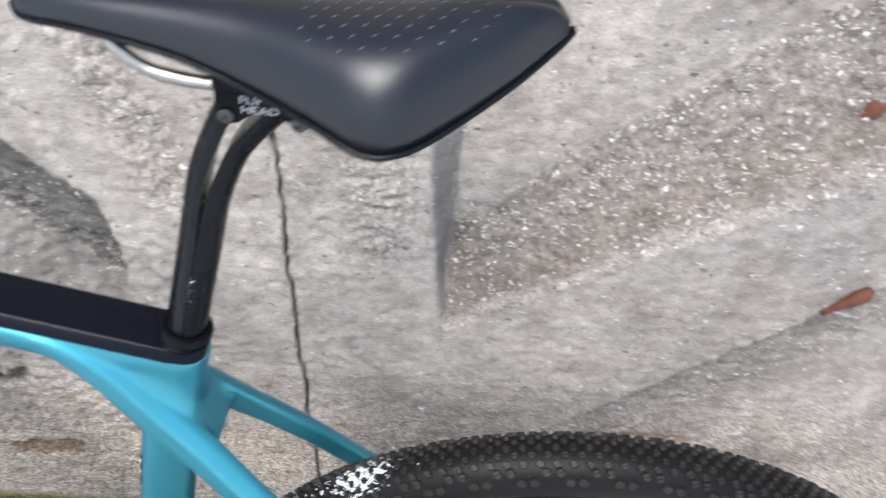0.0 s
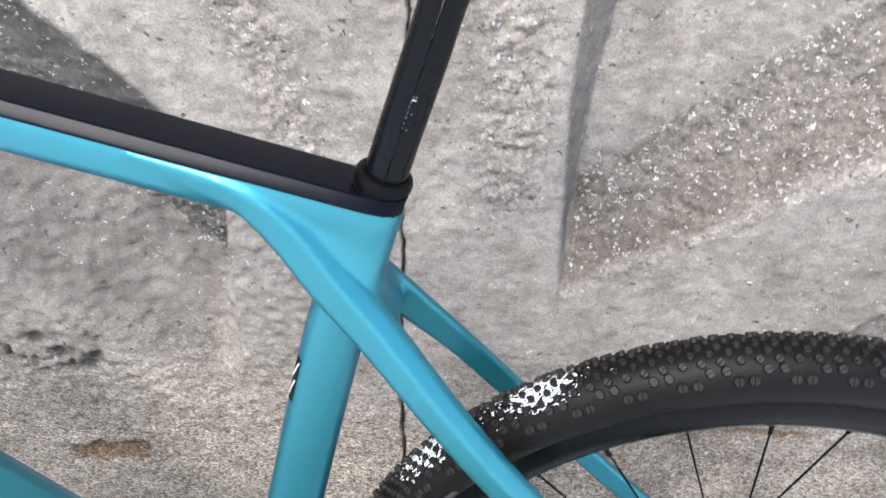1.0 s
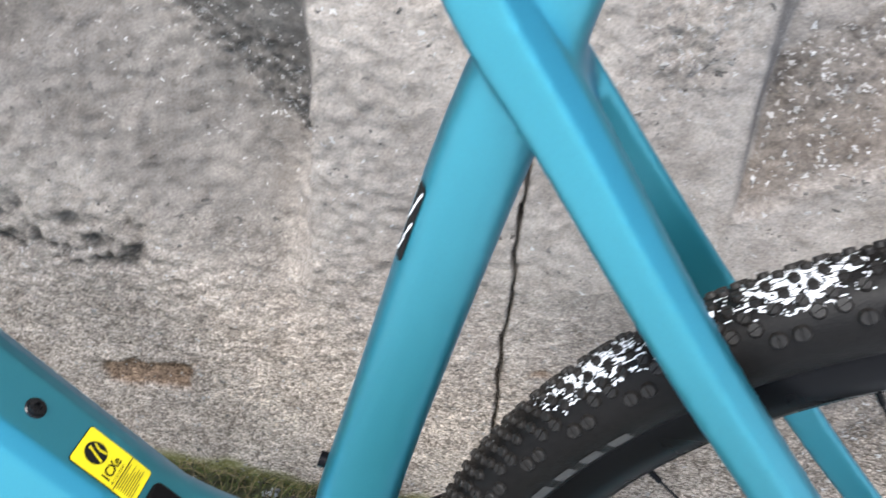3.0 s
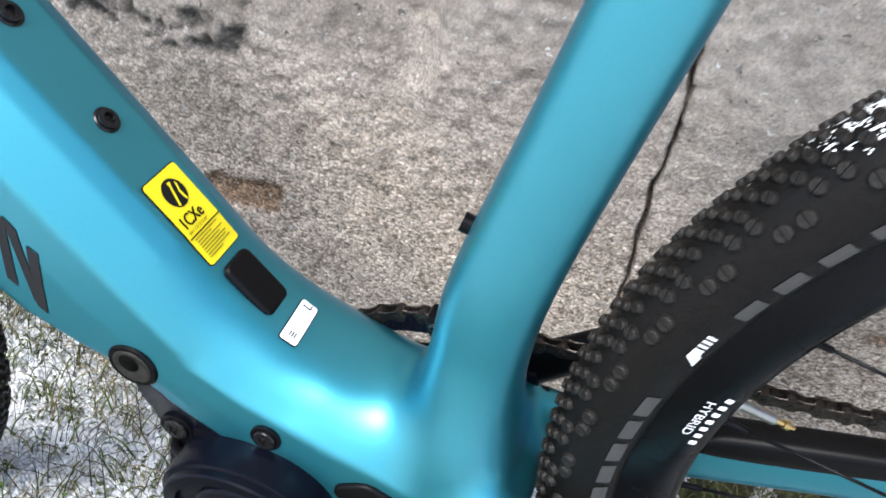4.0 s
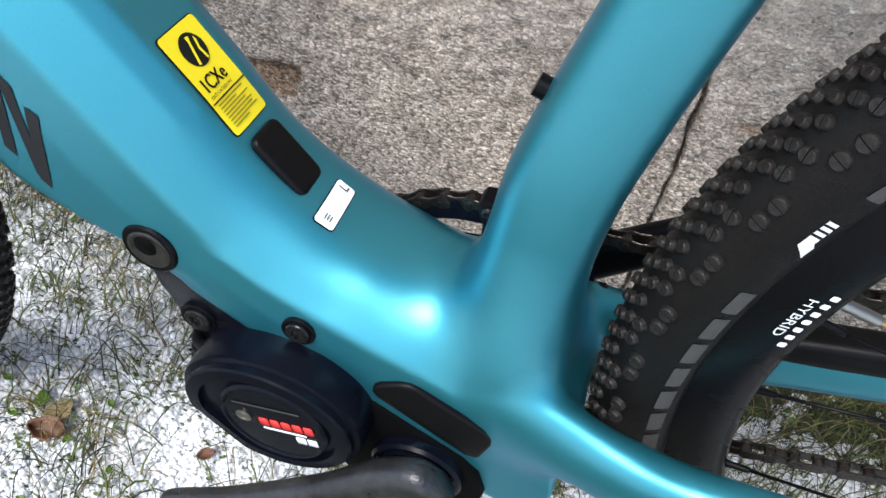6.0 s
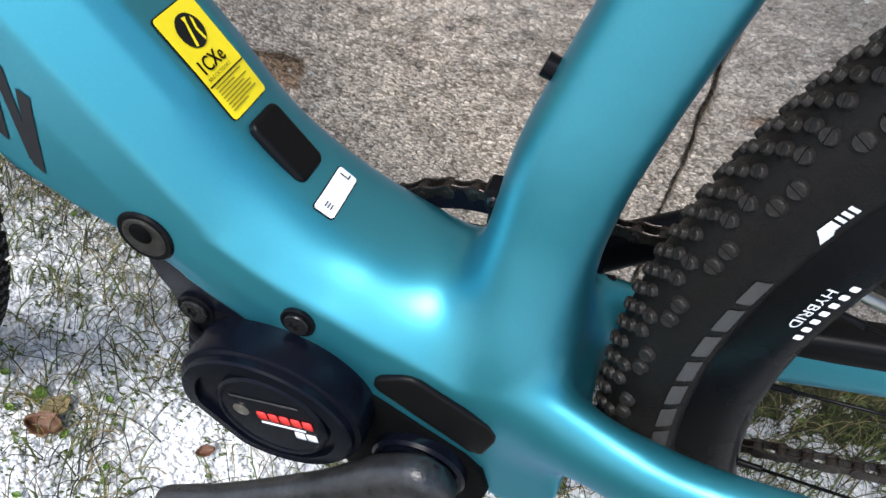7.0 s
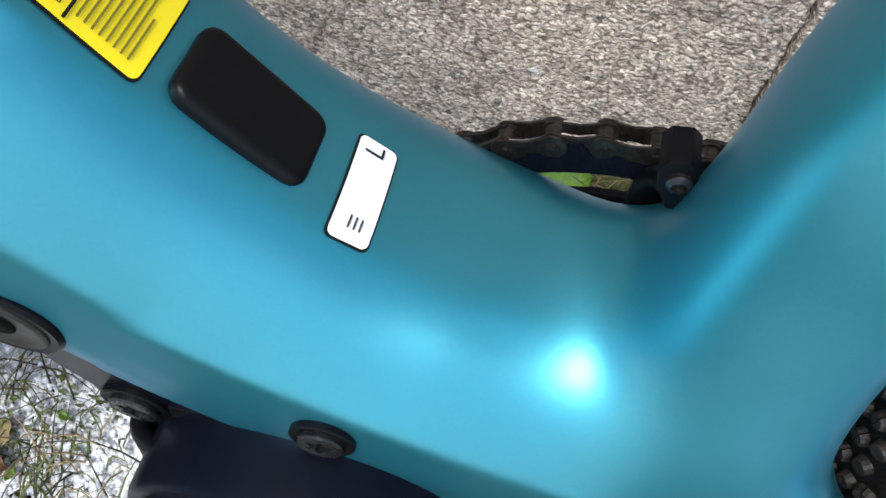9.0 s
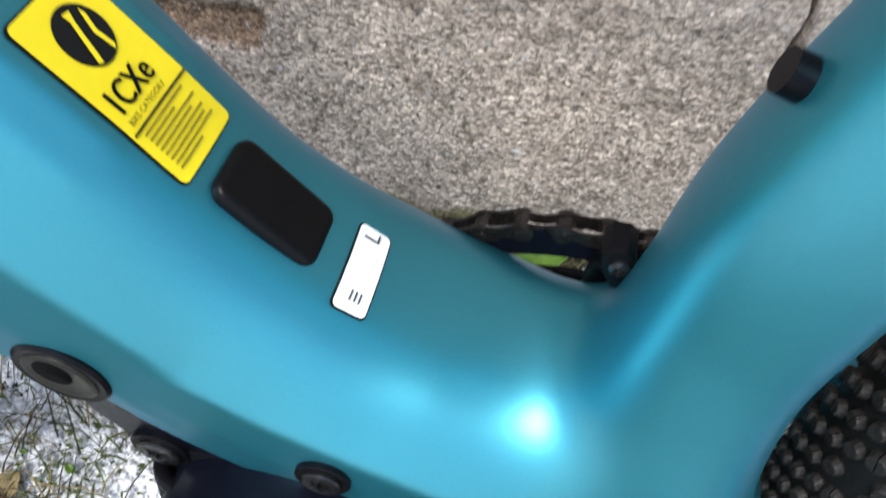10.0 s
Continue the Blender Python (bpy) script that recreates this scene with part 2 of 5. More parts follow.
    col = mix(flecks.outputs[0], col, ramp(pk3.outputs[1], [(0.0, (0.11, 0.10, 0.09)), (0.30, (0.17, 0.155, 0.14)), (0.36, (0.35, 0.325, 0.30)), (0.8, (0.42, 0.395, 0.37)), (1.0, (0.56, 0.54, 0.51))]))
    # small ragged holes
    vo2 = N("ShaderNodeTexVoronoi")
    vo2.inputs["Scale"].default_value = 85
    L(bend.outputs["Vector"], vo2.inputs["Vector"])
    pit = N("ShaderNodeMapRange")
    pit.inputs["From Min"].default_value, pit.inputs["From Max"].default_value = 0.24, 0.15
    L(vo2.outputs["Distance"], pit.inputs["Value"])
    pk2 = N("ShaderNodeSeparateColor")
    L(vo2.outputs["Color"], pk2.inputs["Color"])
    ls2 = N("ShaderNodeMath")
    ls2.operation = "LESS_THAN"
    ls2.inputs[1].default_value = 0.08
    L(pk2.outputs[0], ls2.inputs[0])
    bo2 = N("ShaderNodeMath")
    bo2.operation = "MULTIPLY"
    L(ls2.outputs[0], bo2.inputs[0])
    L(pit.outputs["Result"], bo2.inputs[1])
    col = mix(bo2.outputs[0], col, (0.13, 0.12, 0.11))
    L(col, p.inputs["Base Color"])
    p.inputs["Roughness"].default_value = 0.9
    p.inputs["Specular IOR Level"].default_value = 0.25
    b1 = N("ShaderNodeBump")
    b1.inputs["Strength"].default_value, b1.inputs["Distance"].default_value = 0.75, 0.0022
    b0 = N("ShaderNodeBump")
    b0.inputs["Strength"].default_value, b0.inputs["Distance"].default_value = 0.55, 0.005
    L(noise_at(75, 5, 0.65), b0.inputs["Height"])
    L(b0.outputs["Normal"], b1.inputs["Normal"])
    L(fleck, b1.inputs["Height"])
    b2 = N("ShaderNodeBump")
    b2.inputs["Strength"].default_value, b2.inputs["Distance"].default_value = 0.8, 0.002
    L(both.outputs[0], b2.inputs["Height"])
    L(b1.outputs["Normal"], b2.inputs["Normal"])
    b3 = N("ShaderNodeBump")
    b3.invert = True
    b3.inputs["Strength"].default_value, b3.inputs["Distance"].default_value = 0.9, 0.003
    L(bo2.outputs[0], b3.inputs["Height"])
    L(b2.outputs["Normal"], b3.inputs["Normal"])
    L(b3.outputs["Normal"], p.inputs["Normal"])
    return m


CONCRETE = concrete_material()


def ground_material():
    m = bpy.data.materials.new("snowy_turf")
    m.use_nodes = True
    nt = m.node_tree
    L, N = nt.links.new, nt.nodes.new
    p = nt.nodes["Principled BSDF"]
    pos = N("ShaderNodeNewGeometry").outputs["Position"]

    def noise_at(s, d=5.0, r=0.6):
        n = N("ShaderNodeTexNoise")
        n.inputs["Scale"].default_value, n.inputs["Detail"].default_value, n.inputs["Roughness"].default_value = s, d, r
        L(pos, n.inputs["Vector"])
        return n.outputs["Fac"]

    soil = N("ShaderNodeValToRGB")
    el = soil.color_ramp.elements
    el[0].position, el[0].color = 0.35, (0.02, 0.018, 0.01, 1)
    el[1].position, el[1].color = 0.7, (0.12, 0.13, 0.04, 1)
    e = el.new(0.52)
    e.color = (0.055, 0.06, 0.018, 1)
    L(noise_at(70), soil.inputs["Fac"])
    # open snow farther out on the lawn
    far = N("ShaderNodeVectorMath")
    far.operation = "LENGTH"
    L(pos, far.inputs[0])
    out = N("ShaderNodeMapRange")
    out.inputs["From Min"].default_value, out.inputs["From Max"].default_value = 0.60, 0.80
    L(far.outputs["Value"], out.inputs["Value"])
    patch = N("ShaderNodeMapRange")
    patch.inputs["From Min"].default_value, patch.inputs["From Max"].default_value = 0.42, 0.50
    L(noise_at(9, 8, 0.7), patch.inputs["Value"])
    cover = N("ShaderNodeMath")
    cover.operation = "MULTIPLY"
    L(out.outputs["Result"], cover.inputs[0])
    L(patch.outputs["Result"], cover.inputs[1])
    lay = N("ShaderNodeMix")
    lay.data_type = "RGBA"
    L(cover.outputs[0], lay.inputs["Factor"])
    L(soil.outputs["Color"], lay.inputs[6])
    lay.inputs[7].default_value = (0.8, 0.82, 0.85, 1)
    L(lay.outputs[2], p.inputs["Base Color"])
    p.inputs["Roughness"].default_value = 0.9
    b = N("ShaderNodeBump")
    b.inputs["Strength"].default_value, b.inputs["Distance"].default_value = 0.8, 0.004
    L(noise_at(180), b.inputs["Height"])
    L(b.outputs["Normal"], p.inputs["Normal"])
    return m


TURF = ground_material()


# ---- building helpers ----
def mesh_object(name, verts, faces, mat, parent=None, label="", smooth=True):
    me = bpy.data.meshes.new(name)
    me.from_pydata([tuple(v) for v in verts], [], faces)
    me.update()
    if smooth:
        me.polygons.foreach_set("use_smooth", [True] * len(me.polygons))
    me.materials.append(mat)
    ob = new(name, me)
    if parent:
        ob.parent = parent
    if label:
        ob["label"] = label
    return ob


def part(name, bm, mat, parent, label="", smooth=True):
    """Links a bmesh as one mesh object under a thing or a part."""
    me = bpy.data.meshes.new(name)
    bmesh.ops.recalc_face_normals(bm, faces=bm.faces[:])
    bm.to_mesh(me)
    bm.free()
    if smooth:
        me.polygons.foreach_set("use_smooth", [True] * len(me.polygons))
    me.materials.append(mat)
    ob = new(name, me)
    if parent:
        ob.parent = parent
    if label:
        ob["label"] = label
    return ob


def sharpen(ob, angle=35):
    """Keeps edges crisp beyond the given angle on a smooth-shaded mesh."""
    bm = bmesh.new()
    bm.from_mesh(ob.data)
    for e in bm.edges:
        if len(e.link_faces) == 2 and e.calc_face_angle(0) > radians(angle):
            e.smooth = False
    bm.to_mesh(ob.data)
    bm.free()
    return ob


def rings(bm, loops, closed=False, caps=True):
    """Skins equal rings of points into a tube."""
    vs = [[bm.verts.new(p) for p in ring] for ring in loops]
    n = len(vs[0])
    pairs = list(zip(vs, vs[1:])) + ([(vs[-1], vs[0])] if closed else [])
    for a, b in pairs:
        for i in range(n):
            j = (i + 1) % n
            bm.faces.new((a[i], a[j], b[j], b[i]))
    if caps and not closed:
        bm.faces.new(vs[0][::-1])
        bm.faces.new(vs[-1])
    return vs


def superellipse(a, b, n=2.5, count=24):
    out = []
    for i in range(count):
        t = 2 * math.pi * i / count
        c, s = math.cos(t), math.sin(t)
        out.append((a * math.copysign(abs(c) ** (2 / n), c), b * math.copysign(abs(s) ** (2 / n), s)))
    return out


def edge_points(poly, per=6):
    """Points along a closed polygon that keep its corners."""
    pts = [Vector(p) for p in poly]
    return [tuple(a.lerp(b, k / per)) for a, b in zip(pts, pts[1:] + pts[:1]) for k in range(per)]


def catmull(points, per=6):
    """A smooth curve through the points (tuples of any length)."""
    P = [np.array(p, float) for p in points]
    P = [2 * P[0] - P[1]] + P + [2 * P[-1] - P[-2]]
    out = []
    for i in range(1, len(P) - 2):
        for k in range(per):
            t = k / per
            a, b, c, d = P[i - 1:i + 3]
            out.append(0.5 * (2 * b + (c - a) * t + (2 * a - 5 * b + 4 * c - d) * t * t + (3 * b - a - 3 * c + d) * t ** 3))
    out.append(P[-2])
    return out


def tube(bm, stations, per=5, n=2.6, count=24, side=(0, 1, 0)):
    """A tube through stations (x, y, z, half width sideways, half depth)."""
    C = catmull(stations, per)
    loops = []
    for i, s in enumerate(C):
        a, b = C[max(i - 1, 0)][:3], C[min(i + 1, len(C) - 1)][:3]
        t = Vector(b - a).normalized()
        lat = Vector(side)
        lat = (lat - t * lat.dot(t)).normalized()
        nrm = t.cross(lat).normalized()
        loops.append([Vector(s[:3]) + lat * w + nrm * u for w, u in superellipse(s[3], s[4], n, count)])
    rings(bm, loops)
    return bm


def wire(bm, points, radius, per=6, count=10):
    return tube(bm, [(*p, radius, radius) for p in points], per, 2, count)


def lathe(bm, profile, centre, axis="y", count=48, start=0.0, end=2 * math.pi):
    """Turns a profile of (radius, along the axis) about an axis through the centre; a full turn closes on itself."""
    full = abs(end - start - 2 * math.pi) < 1e-6
    loops = []
    for i in range(count if full else count + 1):
        t = start + (end - start) * i / count
        c, s = math.cos(t), math.sin(t)
        ring = []
        for r, h in profile:
            v = (r * c, h, r * s) if axis == "y" else (r * c, r * s, h)
            ring.append(Vector(centre) + Vector(v))
        loops.append(ring)
    rings(bm, loops, closed=full)
    return bm


def disc_stack(bm, profile, m, count=32):
    """A turned body: rings of (radius, height) along the z axis of the pose m."""
    loops = [[m @ Vector((r * math.cos(2 * math.pi * i / count), r * math.sin(2 * math.pi * i / count), h)) for i in range(count)] for r, h in profile]
    rings(bm, loops)
    return bm


def prism(bm, poly, m, depth, bevel=0.0, segments=2):
    """An extruded polygon in the xy plane of the pose m, with bevelled edges."""
    lo = [bm.verts.new(m @ Vector((x, y, 0))) for x, y in poly]
    hi = [bm.verts.new(m @ Vector((x, y, depth))) for x, y in poly]
    n = len(poly)
    fs = [bm.faces.new(lo[::-1]), bm.faces.new(hi)]
    fs += [bm.faces.new((lo[i], lo[(i + 1) % n], hi[(i + 1) % n], hi[i])) for i in range(n)]
    if bevel:
        es = list({e for e in fs[1].edges})
        bmesh.ops.bevel(bm, geom=es, offset=bevel, segments=segments, affect="EDGES", profile=0.6)
    return bm


def round_rect(w, h, r, k=5):
    out = []
    for cx, cy, a0 in ((w / 2 - r, h / 2 - r, 0), (-w / 2 + r, h / 2 - r, 90), (-w / 2 + r, -h / 2 + r, 180), (w / 2 - r, -h / 2 + r, 270)):
        for i in range(k + 1):
            a = radians(a0 + 90 * i / k)
            out.append((cx + r * math.cos(a), cy + r * math.sin(a)))
    return out


def plane_pose(origin, along, up):
    """A pose whose x axis runs along, whose y axis leans to up, and whose z axis faces out."""
    x = Vector(along).normalized()
    y = Vector(up)
    y = (y - x * y.dot(x)).normalized()
    z = x.cross(y)
    return Matrix(((x.x, y.x, z.x, origin[0]), (x.y, y.y, z.y, origin[1]), (x.z, y.z, z.z, origin[2]), (0, 0, 0, 1)))


def lay_on(ob, target, offset=0.0006):
    """Lets a printed or glued sheet follow the surface that it lies on."""
    sw = ob.modifiers.new("lay", "SHRINKWRAP")
    sw.target, sw.wrap_method, sw.wrap_mode, sw.offset = target, "NEAREST_SURFACEPOINT", "ABOVE_SURFACE", offset
    return ob


def sheet(name, poly, m, mat, parent, target=None, offset=0.0006, label="", cell=0.004):
    """A thin flat print of the given outline, cut into small cells and laid on a surface."""
    bm = bmesh.new()
    f = bm.faces.new([bm.verts.new((x, y, 0)) for x, y in poly])
    xs, ys = [p[0] for p in poly], [p[1] for p in poly]
    for lo, hi, ax in ((min(xs), max(xs), 0), (min(ys), max(ys), 1)):
        k = max(1, int((hi - lo) / cell))
        for i in range(1, k):
            co, no = Vector((0, 0, 0)), Vector((0, 0, 0))
            co[ax], no[ax] = lo + (hi - lo) * i / k, 1
            bmesh.ops.bisect_plane(bm, geom=bm.verts[:] + bm.edges[:] + bm.faces[:], plane_co=co, plane_no=no)
    bm.transform(m)
    bm.normal_update()
    me = bpy.data.meshes.new(name)
    bm.to_mesh(me)
    bm.free()
    me.materials.append(mat)
    ob = new(name, me)
    ob.parent = parent
    if label:
        ob["label"] = label
    if target:
        lay_on(ob, target, offset)
    return ob


def lettering(name, text, size, m, mat, parent, target=None, offset=0.001, stretch=1.0, label=""):
    """Words in the built-in font as a flat mesh at the pose m."""
    cu = bpy.data.curves.new(name, "FONT")
    cu.body, cu.size, cu.align_x, cu.align_y = text, size, "CENTER", "CENTER"
    cu.resolution_u = 3
    tmp = new("tmp", cu)
    me = bpy.data.meshes.new_from_object(tmp.evaluated_get(bpy.context.evaluated_depsgraph_get()))
    bpy.data.objects.remove(tmp)
    bpy.data.curves.remove(cu)
    me.name = name
    me.transform(m @ Matrix.Diagonal((stretch, 1, 1, 1)))
    me.materials.clear()
    me.materials.append(mat)
    ob = new(name, me)
    ob.parent = parent
    if label:
        ob["label"] = label
    if target:
        lay_on(ob, target, offset)
    return ob


# ---- wall ----
WALL_Y = 0.305


def side_of(x, z, a, b):
    """Signed distance from the line a-b, positive above it."""
    dx, dz = b[0] - a[0], b[1] - a[1]
    return ((z - a[1]) * dx - (x - a[0]) * dz) / math.hypot(dx, dz)


def ease(t):
    t = min(1.0, max(0.0, t))
    return t * t * (3 - 2 * t)


def wall_depth(x, z):
    """Relief of the cast wall: depth behind the front plane, then weathering with painted shade, coarse casting and
    earth weights.
    """
    d = grime_shade = coarse = earth = 0.0
    wob = 0.006 * noise.noise((x * 22, z * 22, 6.0)) + 0.003 * noise.noise((x * 70, z * 70, 2.0))
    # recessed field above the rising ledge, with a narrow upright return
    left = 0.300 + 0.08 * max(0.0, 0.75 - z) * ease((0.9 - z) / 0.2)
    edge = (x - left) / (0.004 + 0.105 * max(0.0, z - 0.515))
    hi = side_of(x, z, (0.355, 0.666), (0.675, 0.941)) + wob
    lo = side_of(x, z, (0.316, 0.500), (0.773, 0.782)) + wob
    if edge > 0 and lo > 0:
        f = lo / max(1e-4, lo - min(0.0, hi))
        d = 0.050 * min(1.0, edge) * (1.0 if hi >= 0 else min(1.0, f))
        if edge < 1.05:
            # shade of the side-facing return, painted into the colour
            grime_shade = 0.42
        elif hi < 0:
            grime_shade, coarse, earth = 0.46 + 0.12 * f, 0.65 + 0.35 * f, 0.5 * (1 - f) * ease(f / 0.3)
            grime_shade *= ease(f / 0.25)
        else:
            # field colour darkens down to the crease above the slope
            grime_shade = 0.25 * ease(1 - hi / 0.03)
    # sharp lower step of the pale slope
    low = side_of(x, z, (0.552, 0.379), (0.781, 0.588)) + 0.5 * wob
    if low < 0 and x > 0.44:
        k = ease((x - 0.44) / 0.1)
        d = max(d, (0.012 * min(1.0, -low / 0.008) + 0.018 * ease(-low / 0.1)) * k)
        # darker below the step, most within 2 cm of its edge
        grime_shade = max(grime_shade, k * (0.42 + 0.25 * ease(1 + low / 0.02)) * ease(1 + (low + 0.10) / 0.10))
        coarse = max(coarse, 0.6 * k * ease(1 + (low + 0.08) / 0.05))
    # falling facet; the shade on its downward slope is put into the colour
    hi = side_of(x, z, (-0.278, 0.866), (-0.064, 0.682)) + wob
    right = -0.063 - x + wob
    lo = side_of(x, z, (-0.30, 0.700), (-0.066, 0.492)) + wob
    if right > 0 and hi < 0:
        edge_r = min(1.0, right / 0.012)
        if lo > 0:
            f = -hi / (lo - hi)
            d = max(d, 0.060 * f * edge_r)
            grime_shade = max(grime_shade, (1.0 - 0.2 * f) * ease(right / 0.01) * ease(-hi / 0.01))
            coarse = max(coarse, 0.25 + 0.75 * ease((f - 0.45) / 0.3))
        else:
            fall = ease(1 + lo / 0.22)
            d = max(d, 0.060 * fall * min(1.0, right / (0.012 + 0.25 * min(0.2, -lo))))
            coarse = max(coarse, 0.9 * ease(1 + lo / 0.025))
            grime_shade = max(grime_shade, 0.72 * ease((right + 0.01 * noise.noise((x * 9, z * 9, 8.0))) / 0.08) * ease(1 + (lo + 0.12) / 0.10) * (0.75 + 0.5 * noise.noise((x * 14, z * 14, 3.0))))
    # greyer colour towards the far run of the wall
    grime_shade = max(grime_shade, 0.28 * ease((x - 0.34) / 0.3) * (0.8 + 0.5 * noise.noise((x * 8, z * 8, 1.5))))
    # darker low down behind the wheel, unevenly
    grime_shade = max(grime_shade, 0.5 * ease((x - 0.11) / 0.15) * ease((0.46 - z) / 0.12) * (0.7 + 0.6 * noise.noise((x * 9, z * 14, 5.0))))
    return d, max(0.0, grime_shade), coarse, earth


def build_wall():
    def steps(stops):
        out = []
        for (a, s), (c, _) in zip(stops, stops[1:]):
            out += list(np.arange(a, c - s * 0.3, s))
        return out + [stops[-1][0]]

    xs = steps([(-1.15, 0.012), (-0.56, 0.0038), (0.125, 0.0011), (0.180, 0.0038), (0.86, 0.012), (1.35, 0.012)])
    zs = steps([(-0.06, 0.006), (0.06, 0.0038), (0.95, 0.012), (1.36, 0.012)])
    verts, cols = [], []
    for z in zs:
        jag = 0.004 * noise.noise((z * 9, 3.1, 0)) + 0.0032 * noise.noise((z * 42, 1.7, 0)) + 0.0018 * noise.noise((z * 150, 0.7, 0))
        crack_x = 0.137 + 0.040 * max(0.0, 0.45 - z) + jag
        gap = max(0.0002, 0.0010 + 0.0020 * noise.noise((z * 30, 8.2, 0)) + 0.0008 * noise.noise((z * 110, 2.2, 0)))
        for x in xs:
            d, grime_shade, coarse, earth = wall_depth(x, z)
            y = WALL_Y + d
            y += 0.0035 * noise.noise((x * 7, z * 7, 0)) + 0.0018 * noise.noise((x * 33, z * 33, 2)) + 0.0011 * noise.noise((x * 95, z * 95, 5))
            lump = ease((0.10 - x) / 0.12) * ease((z - 0.20) / 0.1) * ease((0.66 - z) / 0.12)
            y -= (0.0022 + 0.0030 * lump) * (abs(noise.noise((x * 38, z * 46, 11))) + 0.6 * noise.noise((x * 75, z * 90, 4)) - 0.2)
            # upright bands of coarse casting
            band = max(0.0, 1 - abs(x - 0.242 - 0.02 * noise.noise((z * 12, 4.4, 0))) / 0.060) * ease((z - 0.56) / 0.12) + max(0.0, 1 - abs(x + 0.01 - 0.3 * (0.80 - z)) / 0.05) * ease((z - 0.60) / 0.12)
            coarse = max(coarse, min(1.0, band * 1.4))
            y -= 0.0055 * coarse * (0.3 + noise.noise((x * 130, z * 130, 9)) + 0.6 * noise.noise((x * 60, z * 60, 3)))
            # crumbled strip and broken patch low on the face
            bottom = 0.342 + 0.05 * (x + 0.24) * (1 if x > -0.33 else 0) + 0.006 * noise.noise((x * 30, 0, 4))
            run = ease((z - bottom + 0.012) / 0.012) * ease((0.10 - (z - bottom)) / 0.07) * ease((-0.225 - x) / 0.03)
            bite = max(0.0, noise.noise((x * 48, z * 48, 7)) + 0.5 * noise.noise((x * 110, z * 110, 1)) + 0.35 * ease(1 - (z - bottom) / 0.03) - 0.02)
            y += 0.018 * run * bite
            # pit shade is also put into the colour, deeper bites darker
            grime_shade = max(grime_shade, 0.95 * run * min(1.0, bite * 2.6))
            px_, pz_ = (x + 0.272) / 0.060, (z - 0.178 - 0.16 * (x + 0.272)) / 0.020
            patch = ease((1.05 - max(abs(px_), abs(pz_)) + 0.30 * noise.noise((x * 50, z * 50, 1))) / 0.22)
            y += 0.007 * patch
            earth = max(earth, 0.9 * patch)
            # rusty streaks behind the wheel
            for cx, cz, hw in ((0.64, 0.272, 0.07), (0.187, 0.282, 0.02), (0.40, 0.235, 0.05)):
                s = ease(1.2 - abs(z - cz - 0.004 * noise.noise((x * 40, 3, 3))) / 0.007) * ease((hw - abs(x - cx)) / 0.02)
                earth = max(earth, 0.9 * s)
                y += 0.002 * s
            moss = 0.8 * ease((0.05 + 0.02 * noise.noise((x * 20, 5, 1)) - z) / 0.02)
            # open joint
            k = abs(x - crack_x)
            if k < gap + 0.0010:
                y += 0.02 * ease((gap + 0.0010 - k) / 0.0010)
            elif x > crack_x:
                y += 0.0022
            if k < 0.005:
                grime_shade = max(grime_shade, 0.6 * (1 - k / 0.005))
            verts.append((x, y, z))
            cols.append((earth, grime_shade, moss, coarse))
    nx = len(xs)
    faces = []
    for j in range(len(zs) - 1):
        for i in range(nx - 1):
            a = j * nx + i
            faces.append((a, a + 1, a + nx + 1, a + nx))
    # closing faces behind the relief give the wall its thickness
    base = len(verts)
    x0, x1, z0, z1 = xs[0], xs[-1], zs[0], zs[-1]
    verts += [(x0, 0.7, z0), (x1, 0.7, z0), (x1, 0.7, z1), (x0, 0.7, z1)]
    cols += [(0, 0, 0, 0)] * 4
    top = (len(zs) - 1) * nx
    faces.append((base + 1, base, base + 3, base + 2))
    faces.append(tuple(range(top, top + nx)) + (base + 2, base + 3))
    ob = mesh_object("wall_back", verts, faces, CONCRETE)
    at = ob.data.color_attributes.new("stain_shade", "FLOAT_COLOR", "POINT")
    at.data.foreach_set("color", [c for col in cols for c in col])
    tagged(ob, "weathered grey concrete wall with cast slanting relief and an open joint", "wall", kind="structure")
    for name, xa, xb, za, zb in (("wall_left_run", -7.0, x0, -0.06, 1.62), ("wall_right_run", x1, 7.0, -0.06, 1.62), ("wall_upper", x0, x1, z1, 1.62)):
        bm = bmesh.new()
        prism(bm, [(xa, 0), (xb, 0), (xb, 0.38), (xa, 0.38)], Matrix.Translation((0, 0.32, za)), zb - za)
        side = part(name, bm, CONCRETE, None, smooth=False)
        tagged(side, "plain weathered grey concrete retaining wall running on", "wall", kind="structure")


build_wall()


def rusty_stub(points, radius, label):
    """Corroded iron set in the wall."""
    bm = bmesh.new()
    tube(bm, [(*p, r, r) for p, r in zip(points, radius)], 4, 2, 10)
    ob = part("iron_stub", bm, RUST, None)
    tagged(ob, label, "iron stub")


rusty_stub([(0.770, 0.306, 0.584), (0.788, 0.304, 0.604), (0.804, 0.303, 0.620), (0.812, 0.306, 0.628)], (0.003, 0.006, 0.009, 0.004), "rust-brown iron stub set in the concrete wall")
rusty_stub([(0.716, 0.337, 0.815), (0.724, 0.335, 0.832), (0.735, 0.334, 0.848), (0.742, 0.338, 0.853)], (0.004, 0.009, 0.011, 0.005), "dark rusty iron end in a broken hollow of the wall")


# ---- ground ----
GROUND_Z = 0.012


def ground_height(x, y):
    return GROUND_Z + 0.010 * noise.noise((x * 5, y * 5, 0.3)) + 0.005 * noise.noise((x * 17, y * 17, 1.3))


